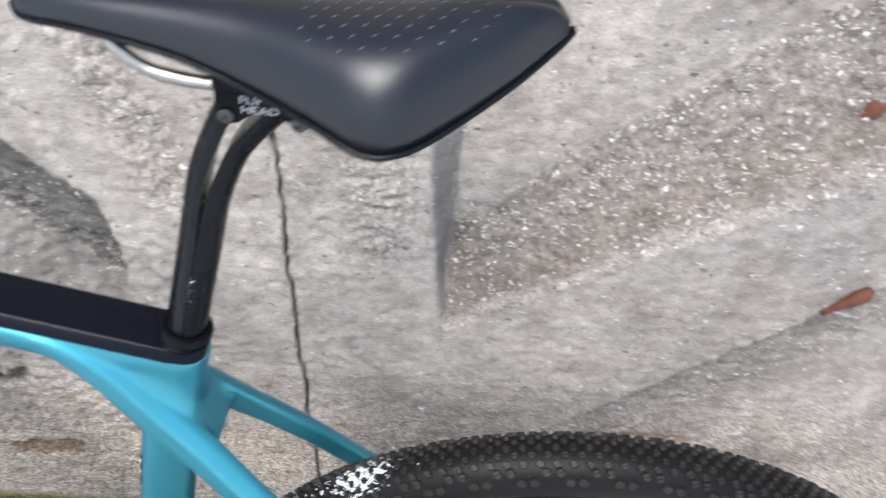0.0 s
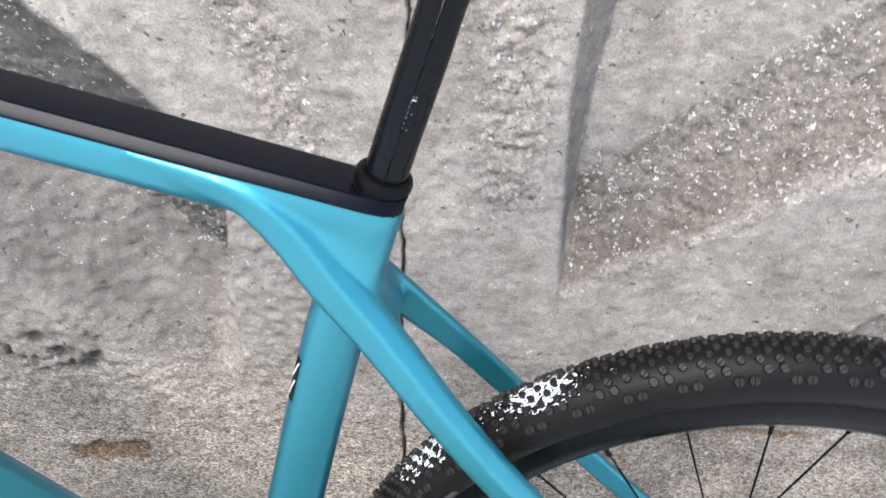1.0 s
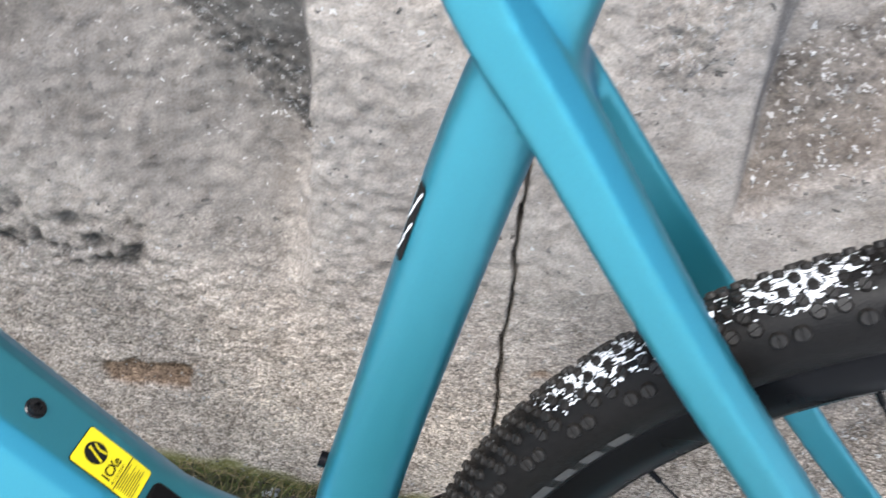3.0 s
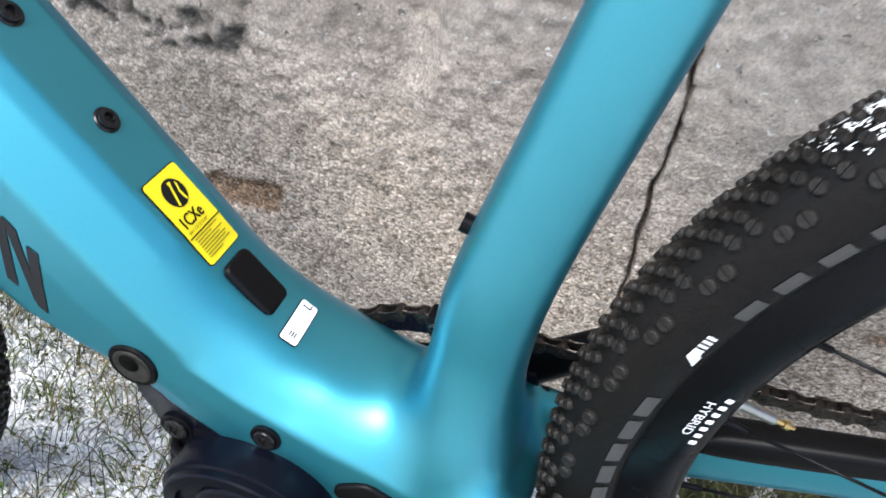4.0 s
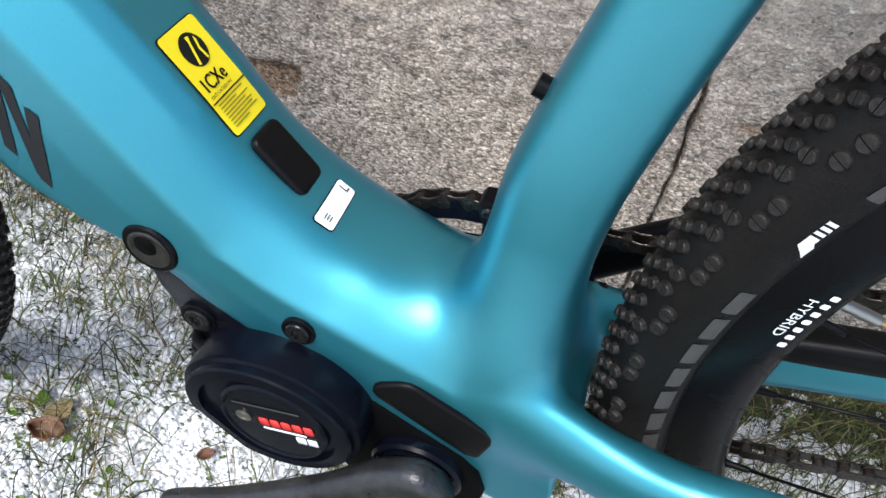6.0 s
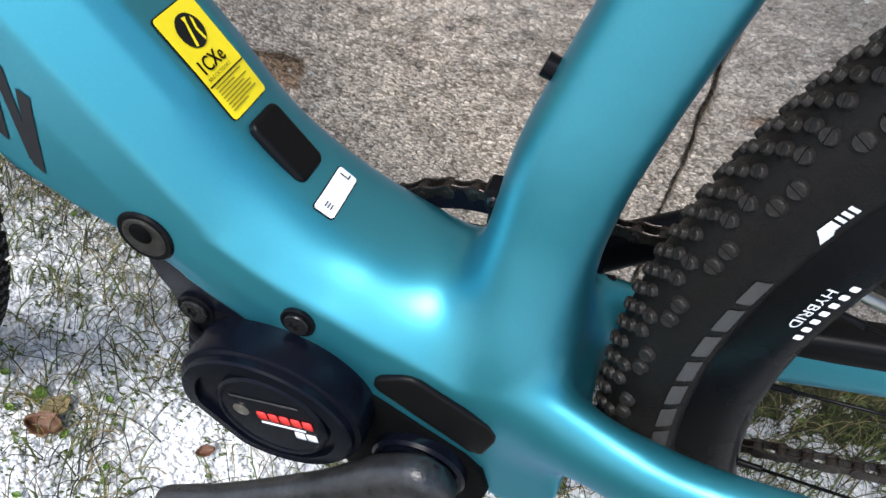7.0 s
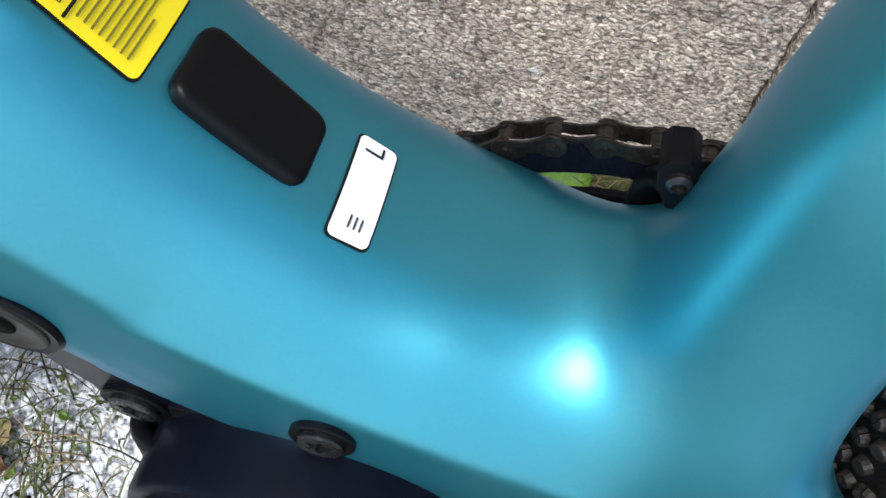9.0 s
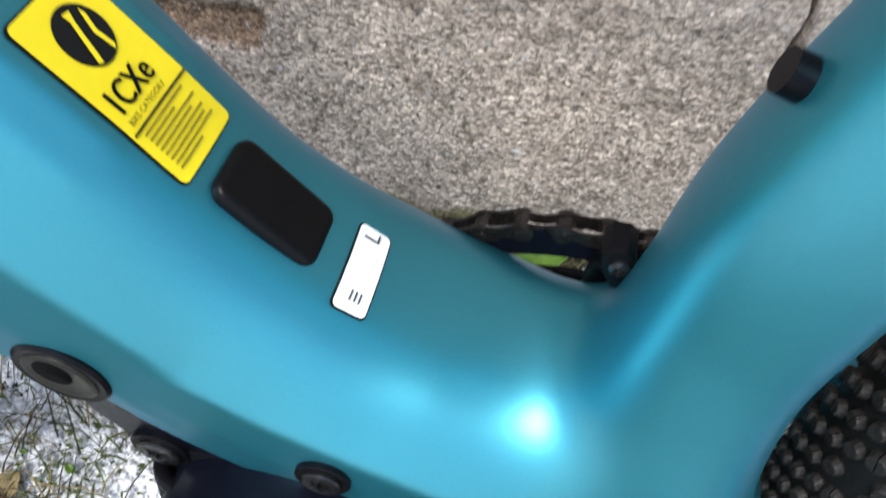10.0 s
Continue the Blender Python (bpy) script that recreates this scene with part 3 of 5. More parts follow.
def build_ground():
    fine = np.arange(-1.0, 1.0001, 0.02)
    xs = [-400, -40, -8, -3, -1.6] + list(fine) + [1.6, 3, 8, 40, 400]
    ys = [-400, -40, -8, -3, -1.2] + list(np.arange(-0.8, 0.361, 0.02)) + [0.6, 3, 40, 400]
    verts = [(x, y, ground_height(x, y) if abs(x) < 2 and -1.5 < y < 0.7 else GROUND_Z) for y in ys for x in xs]
    n = len(xs)
    faces = [(j * n + i, j * n + i + 1, (j + 1) * n + i + 1, (j + 1) * n + i) for j in range(len(ys) - 1) for i in range(n - 1)]
    ob = mesh_object("ground", verts, faces, TURF)
    tagged(ob, "dark winter turf and soil under thin patchy snow", "ground", kind="structure")


build_ground()


def snow_amount(x, y):
    big = noise.noise((x * 6.5, y * 6.5, 2.2))
    mid = noise.noise((x * 30, y * 30, 6.1))
    fine_ = noise.noise((x * 95, y * 95, 3.3))
    return 0.48 + 0.40 * big + 0.55 * mid + 0.35 * fine_ - 0.7 * ease((y - 0.19) / 0.08)


def build_snow():
    """Granular snow: thousands of small rounded lumps caught between the blades."""
    rng = np.random.RandomState(5)
    ico = np.array([(1, 0, 0), (-1, 0, 0), (0, 1, 0), (0, -1, 0), (0, 0, 1), (0, 0, -1)], float)
    tri = np.array([(0, 2, 4), (2, 1, 4), (1, 3, 4), (3, 0, 4), (2, 0, 5), (1, 2, 5), (3, 1, 5), (0, 3, 5)])
    verts, faces = [], []
    n = 0
    for _ in range(125000):
        x, y = rng.uniform(-0.75, 0.62), rng.uniform(-0.18, 0.30)
        v = snow_amount(x, y)
        if v < 0.0:
            continue
        r = rng.uniform(0.0010, 0.0038) * (0.75 + 0.5 * min(1.0, v))
        z = ground_height(x, y) + 0.001 + 0.007 * min(1.0, v * 1.6) * rng.uniform(0.3, 1.0)
        a, b = rng.uniform(0, 6.28), rng.uniform(-0.6, 0.6)
        turn = np.array([(math.cos(a), -math.sin(a), b), (math.sin(a), math.cos(a), -b), (-b, b, 1)])
        verts.append((ico * (r * rng.uniform(0.6, 1.4, 3))) @ turn + (x, y, z))
        faces.append(tri + 6 * n)
        n += 1
    c = 0.006
    index, sheet_v, sheet_f = {}, [], []

    def corner(i, j):
        if (i, j) not in index:
            x, y = -0.75 + (i + rng.uniform(-0.35, 0.35)) * c, -0.18 + (j + rng.uniform(-0.35, 0.35)) * c
            index[(i, j)] = 6 * n + len(sheet_v)
            sheet_v.append((x, y, ground_height(x, y) + 0.0015 + 0.004 * min(1.0, max(0.0, snow_amount(x, y)))))
        return index[(i, j)]

    for j in range(80):
        for i in range(228):
            if snow_amount(-0.75 + (i + 0.5) * c, -0.18 + (j + 0.5) * c) > 0.30:
                sheet_f.append((corner(i, j), corner(i + 1, j), corner(i + 1, j + 1), corner(i, j + 1)))
    verts.append(np.array(sheet_v))
    ob = mesh_object("snow_cover", np.concatenate(verts).tolist(), np.concatenate(faces).tolist() + sheet_f, SNOW)
    tagged(ob, "thin patchy granular white snow lying between grass blades", "snow", kind="stuff")


build_snow()


def build_grass():
    rng = random.Random(11)
    sets = {"green_grass": (GRASS_GREEN, 6500, 0.035, 0.0010, "short green grass blades poking through the snow"),
            "dry_grass": (GRASS_DRY, 4300, 0.055, 0.0007, "pale dry grass blades bent over the snow"),
            "grass_stalks": (STALK, 7000, 0.065, 0.0006, "thin dark dead stalks lying across the snow")}
    for name, (mat, count, length, width, label) in sets.items():
        verts, faces = [], []
        for _ in range(count):
            x, y = rng.uniform(-0.75, 0.62), rng.uniform(-0.16, 0.30)
            clump = noise.noise((x * 9, y * 9, 7.7)) + 0.9 * ease((y - 0.14) / 0.12)
            if rng.random() > 0.42 + 0.9 * clump:
                continue
            z = ground_height(x, y) + 0.004
            L = length * rng.uniform(0.4, 1.25)
            a = rng.uniform(0, 2 * math.pi)
            lean = rng.uniform(0.5, 1.0) if mat is not STALK else rng.uniform(0.8, 1.0)
            dx, dy = math.cos(a), math.sin(a)
            px, py = -dy, dx
            w = width * rng.uniform(0.7, 1.4)
            start = len(verts)
            steps = 4
            for k in range(steps + 1):
                t = k / steps
                r = L * t * lean
                h = L * (1 - lean * 0.85) * t + 0.016 * math.sin(math.pi * t) * lean
                ww = w * (1 - 0.85 * t)
                cx = x + dx * r + px * 0.006 * math.sin(3 * t + a)
                cy = min(0.298, y + dy * r + py * 0.006 * math.sin(3 * t + a))
                verts.append((cx - px * ww, cy - py * ww, z + h))
                verts.append((cx + px * ww, cy + py * ww, z + h))
                verts.append((cx, cy, z + h + ww * 0.9))
            for k in range(steps):
                b = start + 3 * k
                for u, v in ((0, 2), (2, 1), (1, 0)):
                    faces.append((b + u, b + v, b + 3 + v, b + 3 + u))
        ob = mesh_object(name, verts, faces, mat)
        tagged(ob, label, "grass", kind="stuff")


build_grass()


def build_clover():
    """Tiny rounded weed leaves in loose tufts."""
    rng = random.Random(23)
    verts, faces = [], []
    for _ in range(16000):
        x, y = rng.uniform(-0.75, 0.5), rng.uniform(-0.17, 0.28)
        if noise.noise((x * 13, y * 13, 9.1)) + 0.5 * noise.noise((x * 40, y * 40, 3.1)) < 0.08 + rng.uniform(-0.15, 0.15):
            continue
        z = ground_height(x, y) + rng.uniform(0.005, 0.014)
        r = rng.uniform(0.0010, 0.0028)
        tx, ty = rng.uniform(-0.7, 0.7), rng.uniform(-0.7, 0.7)
        base = len(verts)
        verts.append((x, y, z - 0.25 * r))
        for k in range(6):
            a = 2 * math.pi * k / 6 + tx
            u, v = r * math.cos(a), r * math.sin(a) * (0.45 if k % 2 else 0.7)
            verts.append((x + u, y + v, z + tx * u + ty * v))
        faces += [(base, base + 1 + k, base + 1 + (k + 1) % 6) for k in range(6)]
    ob = mesh_object("weed_leaves", verts, faces, WEED)
    tagged(ob, "tiny olive-green weed leaves in tufts through the snow", "weeds", kind="stuff")


build_clover()


def leaf(name, x, y, size, turn, mat, label, curl=0.25, tilt=0.0, z=None):
    """A single leaf with midrib, scalloped edge and a curled blade."""
    verts, faces = [], []
    n, k = 9, 4
    for i in range(n + 1):
        t = i / n
        half = size * 0.36 * math.sin(math.pi * min(1.0, t * 0.98 + 0.01)) ** 0.8 * (1 + 0.12 * math.sin(t * 22))
        for j in range(-k, k + 1):
            u = j / k
            verts.append((size * (t - 0.5), half * u, size * (curl * (abs(u) ** 1.5) * 0.6 + 0.18 * (t - 0.5) ** 2) + 0.0006 * noise.noise((t * 9, u * 5, size * 90))))
    m = 2 * k + 1
    for i in range(n):
        for j in range(m - 1):
            a = i * m + j
            faces.append((a, a + 1, a + m + 1, a + m))
    ob = mesh_object(name, verts, faces, mat)
    so = ob.modifiers.new("thick", "SOLIDIFY")
    so.thickness = 0.0006
    ob.matrix_world = pose(x, y, (ground_height(x, y) + 0.012) if z is None else z, tilt, 0, turn)
    tagged(ob, label, "leaf", group="fallen leaves")
    return ob


leaf("fallen_leaf", -0.276, -0.036, 0.032, 10, LEAF_BROWN, "curled reddish-brown fallen leaf lying on the snow", 0.5)
leaf("fallen_leaf", -0.279, -0.018, 0.028, 70, GRASS_DRY, "small yellowish fallen leaf lying on the snow", 0.3)
leaf("fallen_leaf", -0.300, -0.012, 0.018, 120, LEAF_GREEN, "small green leaf lying on the snow", 0.2)
leaf("fallen_leaf", -0.150, -0.002, 0.016, 40, LEAF_BROWN, "dark red-brown leaf half buried in snow", 0.4)
leaf("fallen_leaf", 0.034, 0.278, 0.050, 25, LEAF_GREEN, "bright green leaf growing at the foot of the wall", 0.2, 25, 0.046)
leaf("fallen_leaf", 0.004, 0.272, 0.030, 60, GRASS_DRY, "dry straw-coloured leaf at the foot of the wall", 0.3)
leaf("fallen_leaf", 0.24, 0.225, 0.05, 60, LEAF_GREEN, "green leaf in the grass beside the wall", 0.25)
rng_l = random.Random(3)
for _ in range(60):
    lx, ly = rng_l.uniform(-0.60, 0.5), rng_l.uniform(-0.12, 0.26)
    leaf("clover_leaf", lx, ly, rng_l.uniform(0.005, 0.010), rng_l.uniform(0, 360), LEAF_GREEN, "small green weed leaf poking through the snow", 0.3)


# ---- bicycle ----
HUB = Vector((0.463, 0.0, 0.3645))
FRONT_HUB = Vector((-0.570, 0.004, 0.362))
TYRE_R = 0.3585
BB = Vector((0.034, 0.0, 0.2695))

bike = new("bicycle")
bike.location = (0, 0, 0)
tagged(bike, "teal electric gravel bicycle standing on snowy grass before a concrete wall", "bicycle")


def top_line(x):
    """Height of the top tube's upper face."""
    return 0.8265 - 0.2375 * (x - 0.127)


def build_frame():
    bm = bmesh.new()
    # top tube
    tube(bm, [(x, 0, top_line(x) - 0.0205, w, h) for x, w, h in ((-0.465, 0.021, 0.0190), (-0.20, 0.0212, 0.0180), (0.0, 0.0212, 0.0180), (0.08, 0.0212, 0.0180), (0.150, 0.0190, 0.0175))], n=3.2)
    # head tube
    tube(bm, [(-0.505, 0, 1.02, 0.026, 0.028), (-0.470, 0, 0.90, 0.026, 0.030), (-0.438, 0, 0.80, 0.030, 0.034)], n=2.2)
    # seat tube
    tube(bm, [(0.1455, 0, 0.8130, 0.0185, 0.0172), (0.1335, 0, 0.770, 0.0185, 0.0200), (0.1115, 0, 0.690, 0.0190, 0.0217), (0.0785, 0, 0.530, 0.0215, 0.0230),
              (0.063, 0, 0.450, 0.0272, 0.0252), (0.0588, 0, 0.410, 0.0325, 0.0276), (0.0585, 0, 0.375, 0.0395, 0.0290), (0.0610, 0, 0.345, 0.0455, 0.0315), (0.0620, 0, 0.310, 0.0500, 0.0340)], n=2.45, count=40)
    # web between top tube and seat tube
    prism(bm, [(0.05, 0.835), (0.152, 0.808), (0.145, 0.752), (0.122, 0.742), (0.090, 0.792)], Matrix(((1, 0, 0, 0), (0, 0, -1, 0.0187), (0, 1, 0, 0), (0, 0, 0, 1))), 0.0374)
    # bridge from the seat tube to both stays
    prism(bm, [(0.130, 0.752), (0.150, 0.750), (0.1605, 0.722), (0.1510, 0.704), (0.130, 0.722)], Matrix(((1, 0, 0, 0), (0, 0, -1, 0.0225), (0, 1, 0, 0), (0, 0, 0, 1))), 0.045)
    # seat stays running on from the lower edge of the top tube, flat-sided with a crisp upper ridge
    for s in (-1, 1):
        path = [(0.000, s * 0.012, 0.843, 0.008, 0.008), (0.060, s * 0.0130, 0.824, 0.009, 0.012), (0.092, s * 0.0160, 0.799, 0.0090, 0.0155), (0.118, s * 0.0212, 0.764, 0.0088, 0.0160), (0.149, s * 0.0292, 0.727, 0.0080, 0.0150),
                  (0.200, s * 0.0440, 0.664, 0.0076, 0.0138), (0.250, s * 0.0530, 0.605, 0.0074, 0.0134), (0.360, s * 0.0635, 0.482, 0.0074, 0.0128), (0.450, s * 0.0700, 0.390, 0.0074, 0.0128)]
        if s > 0:
            path = path[:5] + [(x + 0.0020, y, z + 0.0020, w, h * 0.82) for x, y, z, w, h in path[5:]]
        C = catmull(path, 6)
        loops = []
        for i, c in enumerate(C):
            t = Vector(C[min(i + 1, len(C) - 1)][:3] - C[max(i - 1, 0)][:3]).normalized()
            lat = Vector((0, s, 0))
            lat = (lat - t * lat.dot(t)).normalized()
            up = t.cross(Vector((0, 1, 0))).normalized()
            w, h = c[3], c[4]
            sect = [(w * 0.9, -h), (w * 1.08, -h * 0.85), (w * 1.26, h * 0.34), (w * 0.2, h * 0.88), (-w * 0.8, h), (-w, h * 0.8), (-w, -h * 0.85), (-w * 0.8, -h)]
            loops.append([Vector(c[:3]) + lat * p + up * q for p, q in edge_points(sect, 5)])
        rings(bm, loops)
        # chain stays
        tube(bm, [(0.045, s * 0.034, 0.300, 0.014, 0.034), (0.085, s * 0.040, 0.305, 0.014, 0.029), (0.125, s * 0.047, 0.303, 0.0140, 0.0245), (0.165, s * 0.051, 0.305, 0.0130, 0.0215),
                  (0.230, s * 0.055, 0.320, 0.0120, 0.0205), (0.340, s * 0.061, 0.345, 0.0110, 0.0185), (0.452, s * 0.067, 0.372, 0.0105, 0.0165)], n=2.8)
    # down tube: faceted section hung below its top line
    d, n = Vector((-0.7071, 0, 0.7071)), Vector((0.7071, 0, 0.7071))
    loops = []
    for s, (k, deep) in ((-0.03, (1.0, 0.058)), (0.0, (1.0, 0.074)), (0.035, (1.0, 0.096)), (0.065, (1.0, 0.110)), (0.10, (1.0, 0.114)), (0.2, (1.0, 0.116)), (0.35, (0.95, 0.105)), (0.46, (0.80, 0.070)), (0.52, (0.55, 0.045))):
        o = Vector((-0.070, 0, 0.388)) + d * s
        half = [(0.019, 0), (0.030, -0.006), (0.0485, -0.027), (0.0508, -0.055), (0.0500, -deep * 0.90), (0.040, -deep)]
        poly = half + [(-w, u) for w, u in reversed(half)]
        loops.append([o + Vector((0, 1, 0)) * w * k + n * u for w, u in edge_points(poly)])
    rings(bm, loops)
    # shell over the motor, from the down tube to the bottom bracket
    loops = []
    for x, zt, zc, zb, a in ((-0.125, 0.425, 0.388, 0.338, 0.0485), (-0.09, 0.402, 0.365, 0.320, 0.0505), (-0.06, 0.381, 0.350, 0.306, 0.0512), (-0.03, 0.3635, 0.340, 0.297, 0.0515), (0.0, 0.3560, 0.331, 0.286, 0.0515),
                             (0.03, 0.3525, 0.323, 0.268, 0.0510), (0.06, 0.345, 0.313, 0.236, 0.0500), (0.085, 0.328, 0.300, 0.226, 0.0480), (0.110, 0.310, 0.284, 0.232, 0.0465)):
        half = [(a * 0.42, zt), (a * 0.60, zt - 0.15 * (zt - zc)), (a * 0.97, zc), (a, zb + 0.55 * (zc - zb)), (a * 0.99, zb)]
        poly = half + [(-w, z) for w, z in reversed(half)]
        loops.append([Vector((x, w, z)) for w, z in edge_points(poly)])
    rings(bm, loops)
    ob = part("frame", bm, TEAL, bike, "satin teal carbon frame with smoothly blended joints")
    rm = ob.modifiers.new("blend", "REMESH")
    rm.mode, rm.voxel_size = "VOXEL", 0.0017
    me = bpy.data.meshes.new_from_object(ob.evaluated_get(bpy.context.evaluated_depsgraph_get()))
    ob.modifiers.clear()
    ob.data = me
    # relax the skin: a little everywhere, more where the seat tube and stays flow into the shell
    n = len(me.vertices)
    co = np.empty(n * 3)
    me.vertices.foreach_get("co", co)
    co = co.reshape(n, 3)
    ed = np.empty(len(me.edges) * 2, dtype=np.int32)
    me.edges.foreach_get("vertices", ed)
    a, c = ed[0::2], ed[1::2]
    dist = np.sqrt((co[:, 0] - 0.050) ** 2 + (co[:, 2] - 0.368) ** 2)
    inside = np.clip((0.0480 - np.abs(co[:, 1])) / 0.010, 0.03, 1)
    local = np.clip((0.105 - dist) / 0.065, 0, 1) ** 3 * inside
    dist = np.sqrt((co[:, 0] - 0.140) ** 2 + (co[:, 2] - 0.770) ** 2)
    local = np.maximum(local, 0.25 * np.clip((0.045 - dist) / 0.03, 0, 1) * np.clip((0.023 - np.abs(co[:, 1])) / 0.004, 0, 1))
    dist = np.sqrt(((co[:, 0] + 0.050) / 1.3) ** 2 + (co[:, 2] - 0.385) ** 2)
    local = np.maximum(local, 0.5 * np.clip((0.055 - dist) / 0.03, 0, 1) * np.clip((0.0455 - np.abs(co[:, 1])) / 0.010, 0, 1))

    dist = np.sqrt(((co[:, 0] - 0.100) / 1.2) ** 2 + (co[:, 2] - 0.298) ** 2)
    local = np.maximum(local, 0.6 * np.clip((0.050 - dist) / 0.03, 0, 1) ** 2)

    def relax(co, a, c, w, rounds):
        m = len(co)
        deg = np.maximum(1, np.bincount(a, minlength=m) + np.bincount(c, minlength=m))
        for _ in range(rounds):
            avg = np.stack([(np.bincount(a, co[c, i], m) + np.bincount(c, co[a, i], m)) / deg for i in range(3)], 1)
            co = co + (avg - co) * w[:, None]
        return co

    co = relax(co, a, c, 0.5 * np.ones(n), 4)
    pick = local[a] + local[c] > 0
    keep = np.unique(np.concatenate([a[pick], c[pick]]))
    where = np.full(n, -1)
    where[keep] = np.arange(len(keep))
    co[keep] = relax(co[keep], where[a[pick]], where[c[pick]], 0.5 * local[keep], 520)
    me.vertices.foreach_set("co", co.ravel())
    me.polygons.foreach_set("use_smooth", [True] * len(me.polygons))
    me.update()
    if not me.materials:
        me.materials.append(TEAL)
    return ob


frame_ob = build_frame()


def build_top_panel():
    """Black upper face of the top tube, ending round the seat post."""
    bm = bmesh.new()
    prof = [(-0.0222, -0.0082), (-0.0221, -0.0074), (-0.0216, -0.0067), (-0.0178, -0.0010), (-0.0168, -0.0002), (-0.0150, 0.0), (0.0150, 0.0), (0.0168, -0.0002), (0.0178, -0.0010), (0.0216, -0.0067), (0.0221, -0.0074), (0.0222, -0.0082), (0.012, -0.012), (-0.012, -0.012)]
    n = Vector((0.231, 0, 0.973))
    loops = []
    for x, k in ((-0.455, 1.0), (-0.2, 1.0), (0.0, 1.0), (0.08, 1.0), (0.12, 1.0), (0.140, 1.0), (0.151, 0.94), (0.158, 0.80), (0.1625, 0.50)):
        loops.append([Vector((x, 0, top_line(x))) + Vector((0, 1, 0)) * w * k + n * u for w, u in prof])
    rings(bm, loops)
    ob = part("top_tube_panel", bm, BLACK_PAINT, bike, "black satin upper face of the top tube")
    return sharpen(ob, 60)


build_top_panel()
SEAT_AXIS = Vector((0.265, 0, 0.964)).normalized()
seat_pose = Matrix.Translation((0.1475, 0, 0.826)) @ SEAT_AXIS.to_track_quat("Z", "Y").to_matrix().to_4x4()


def build_seatpost():
    bm = bmesh.new()
    disc_stack(bm, [(0.0170, -0.012), (0.0180, -0.006), (0.0180, -0.0035), (0.0170, -0.003), (0.0170, -0.0015), (0.0182, -0.001), (0.0186, 0.0030), (0.0172, 0.0062), (0.0150, 0.0070), (0.0140, 0.0064)], seat_pose, 48)
    sharpen(part("seat_collar", bm, PLASTIC, bike, "black rubber collar round the seat post"), 40)
    post = new("seatpost")
    post.parent = bike
    post["label"] = "black split carbon leaf-spring seat post"

    def half(name, path, sign):
        C = catmull(path, 6)
        loops = []
        for i, c in enumerate(C):
            t = Vector(C[min(i + 1, len(C) - 1)][:3] - C[max(i - 1, 0)][:3]).normalized()
            fore = t.cross(Vector((0, 1, 0))).normalized()
            o, w, th = Vector(c[:3]), c[3], c[4]
            ring = []
            for k in range(13):
                a = math.pi * k / 12
                ring.append(o + Vector((0, 1, 0)) * (w * math.cos(a)) + fore * sign * (th * math.sin(a)))
            loops.append(ring)
        b = bmesh.new()
        rings(b, loops)
        return sharpen(part(name, b, CARBON, post), 50)

    # flat faces meet in the split; each path follows the flat face of its leaf
    half("front_leaf", [(0.1395, 0, 0.790, 0.0136, 0.0130), (0.1510, 0, 0.838, 0.0136, 0.0132), (0.1700, 0, 0.905, 0.0135, 0.0130), (0.1765, 0, 0.930, 0.0130, 0.0125), (0.1860, 0, 0.964, 0.0122, 0.0120), (0.2020, 0, 0.998, 0.0115, 0.0115), (0.2150, 0, 1.016, 0.0112, 0.0125)], 1)
    half("rear_leaf", [(0.1402, 0, 0.790, 0.0136, 0.0130), (0.1517, 0, 0.838, 0.0136, 0.0132), (0.1707, 0, 0.905, 0.0135, 0.0130), (0.1830, 0, 0.946, 0.0130, 0.0122), (0.1990, 0, 0.981, 0.0122, 0.0122), (0.2190, 0, 1.005, 0.0116, 0.0125), (0.2320, 0, 1.016, 0.0112, 0.0130)], -1)
    head = bmesh.new()
    m = plane_pose((0.2235, 0.0135, 1.0075), (1, 0, 0.02), (0, 0, 1))
    prism(head, [(-0.025, 0.003), (-0.021, -0.004), (-0.013, -0.003), (-0.004, 0.005), (0.007, 0.005), (0.013, -0.002), (0.019, -0.006), (0.025, -0.004), (0.028, 0.003), (0.026, 0.012), (0.010, 0.0175), (-0.023, 0.0175)], m, 0.027, 0.0015)
    head_ob = sharpen(part("clamp_head", head, PLASTIC, post, "black clamp head with pale grey lettering"), 40)
    for x, z in ((0.2045, 1.0090), (0.2420, 1.0065)):
        b = bmesh.new()
        disc_stack(b, [(0.0042, 0), (0.0042, 0.0018), (0.0032, 0.0022), (0.0016, 0.0022), (0.0015, 0.0010), (0.0001, 0.0010)], plane_pose((x, -0.0135, z), (1, 0, 0), (0, 0, 1)), 18)
        sharpen(part("bolt", b, DARK_STEEL, post), 40)
    text_pose = plane_pose((0.2205, -0.0139, 1.0155), (1, 0, -0.03), (0, 0, 1))
    lettering("lettering", "FLIP", 0.0062, text_pose @ Matrix.Translation((-0.002, 0.0028, 0)), LIGHT_PRINT, post, stretch=1.2)
    lettering("lettering", "HEAD", 0.0062, text_pose @ Matrix.Translation((0.002, -0.0028, 0)), LIGHT_PRINT, post, stretch=1.2)
    # height scale printed on the front leaf, insertion line on the rear one
    for i in range(7):
        o = Vector((0.1545, 0, 0.868)) + SEAT_AXIS * (0.0034 * i)
        b = bmesh.new()
        prism(b, round_rect(0.0026 if i % 3 else 0.0042, 0.0005, 0.0002, 2), plane_pose(o + Vector((0.006, -0.0129, 0)), Vector((0.964, -0.1, -0.265)), SEAT_AXIS), 0.0003)
        part("scale_mark", b, LIGHT_PRINT, post)
    b = bmesh.new()
    o = Vector((0.1615, 0, 0.886))
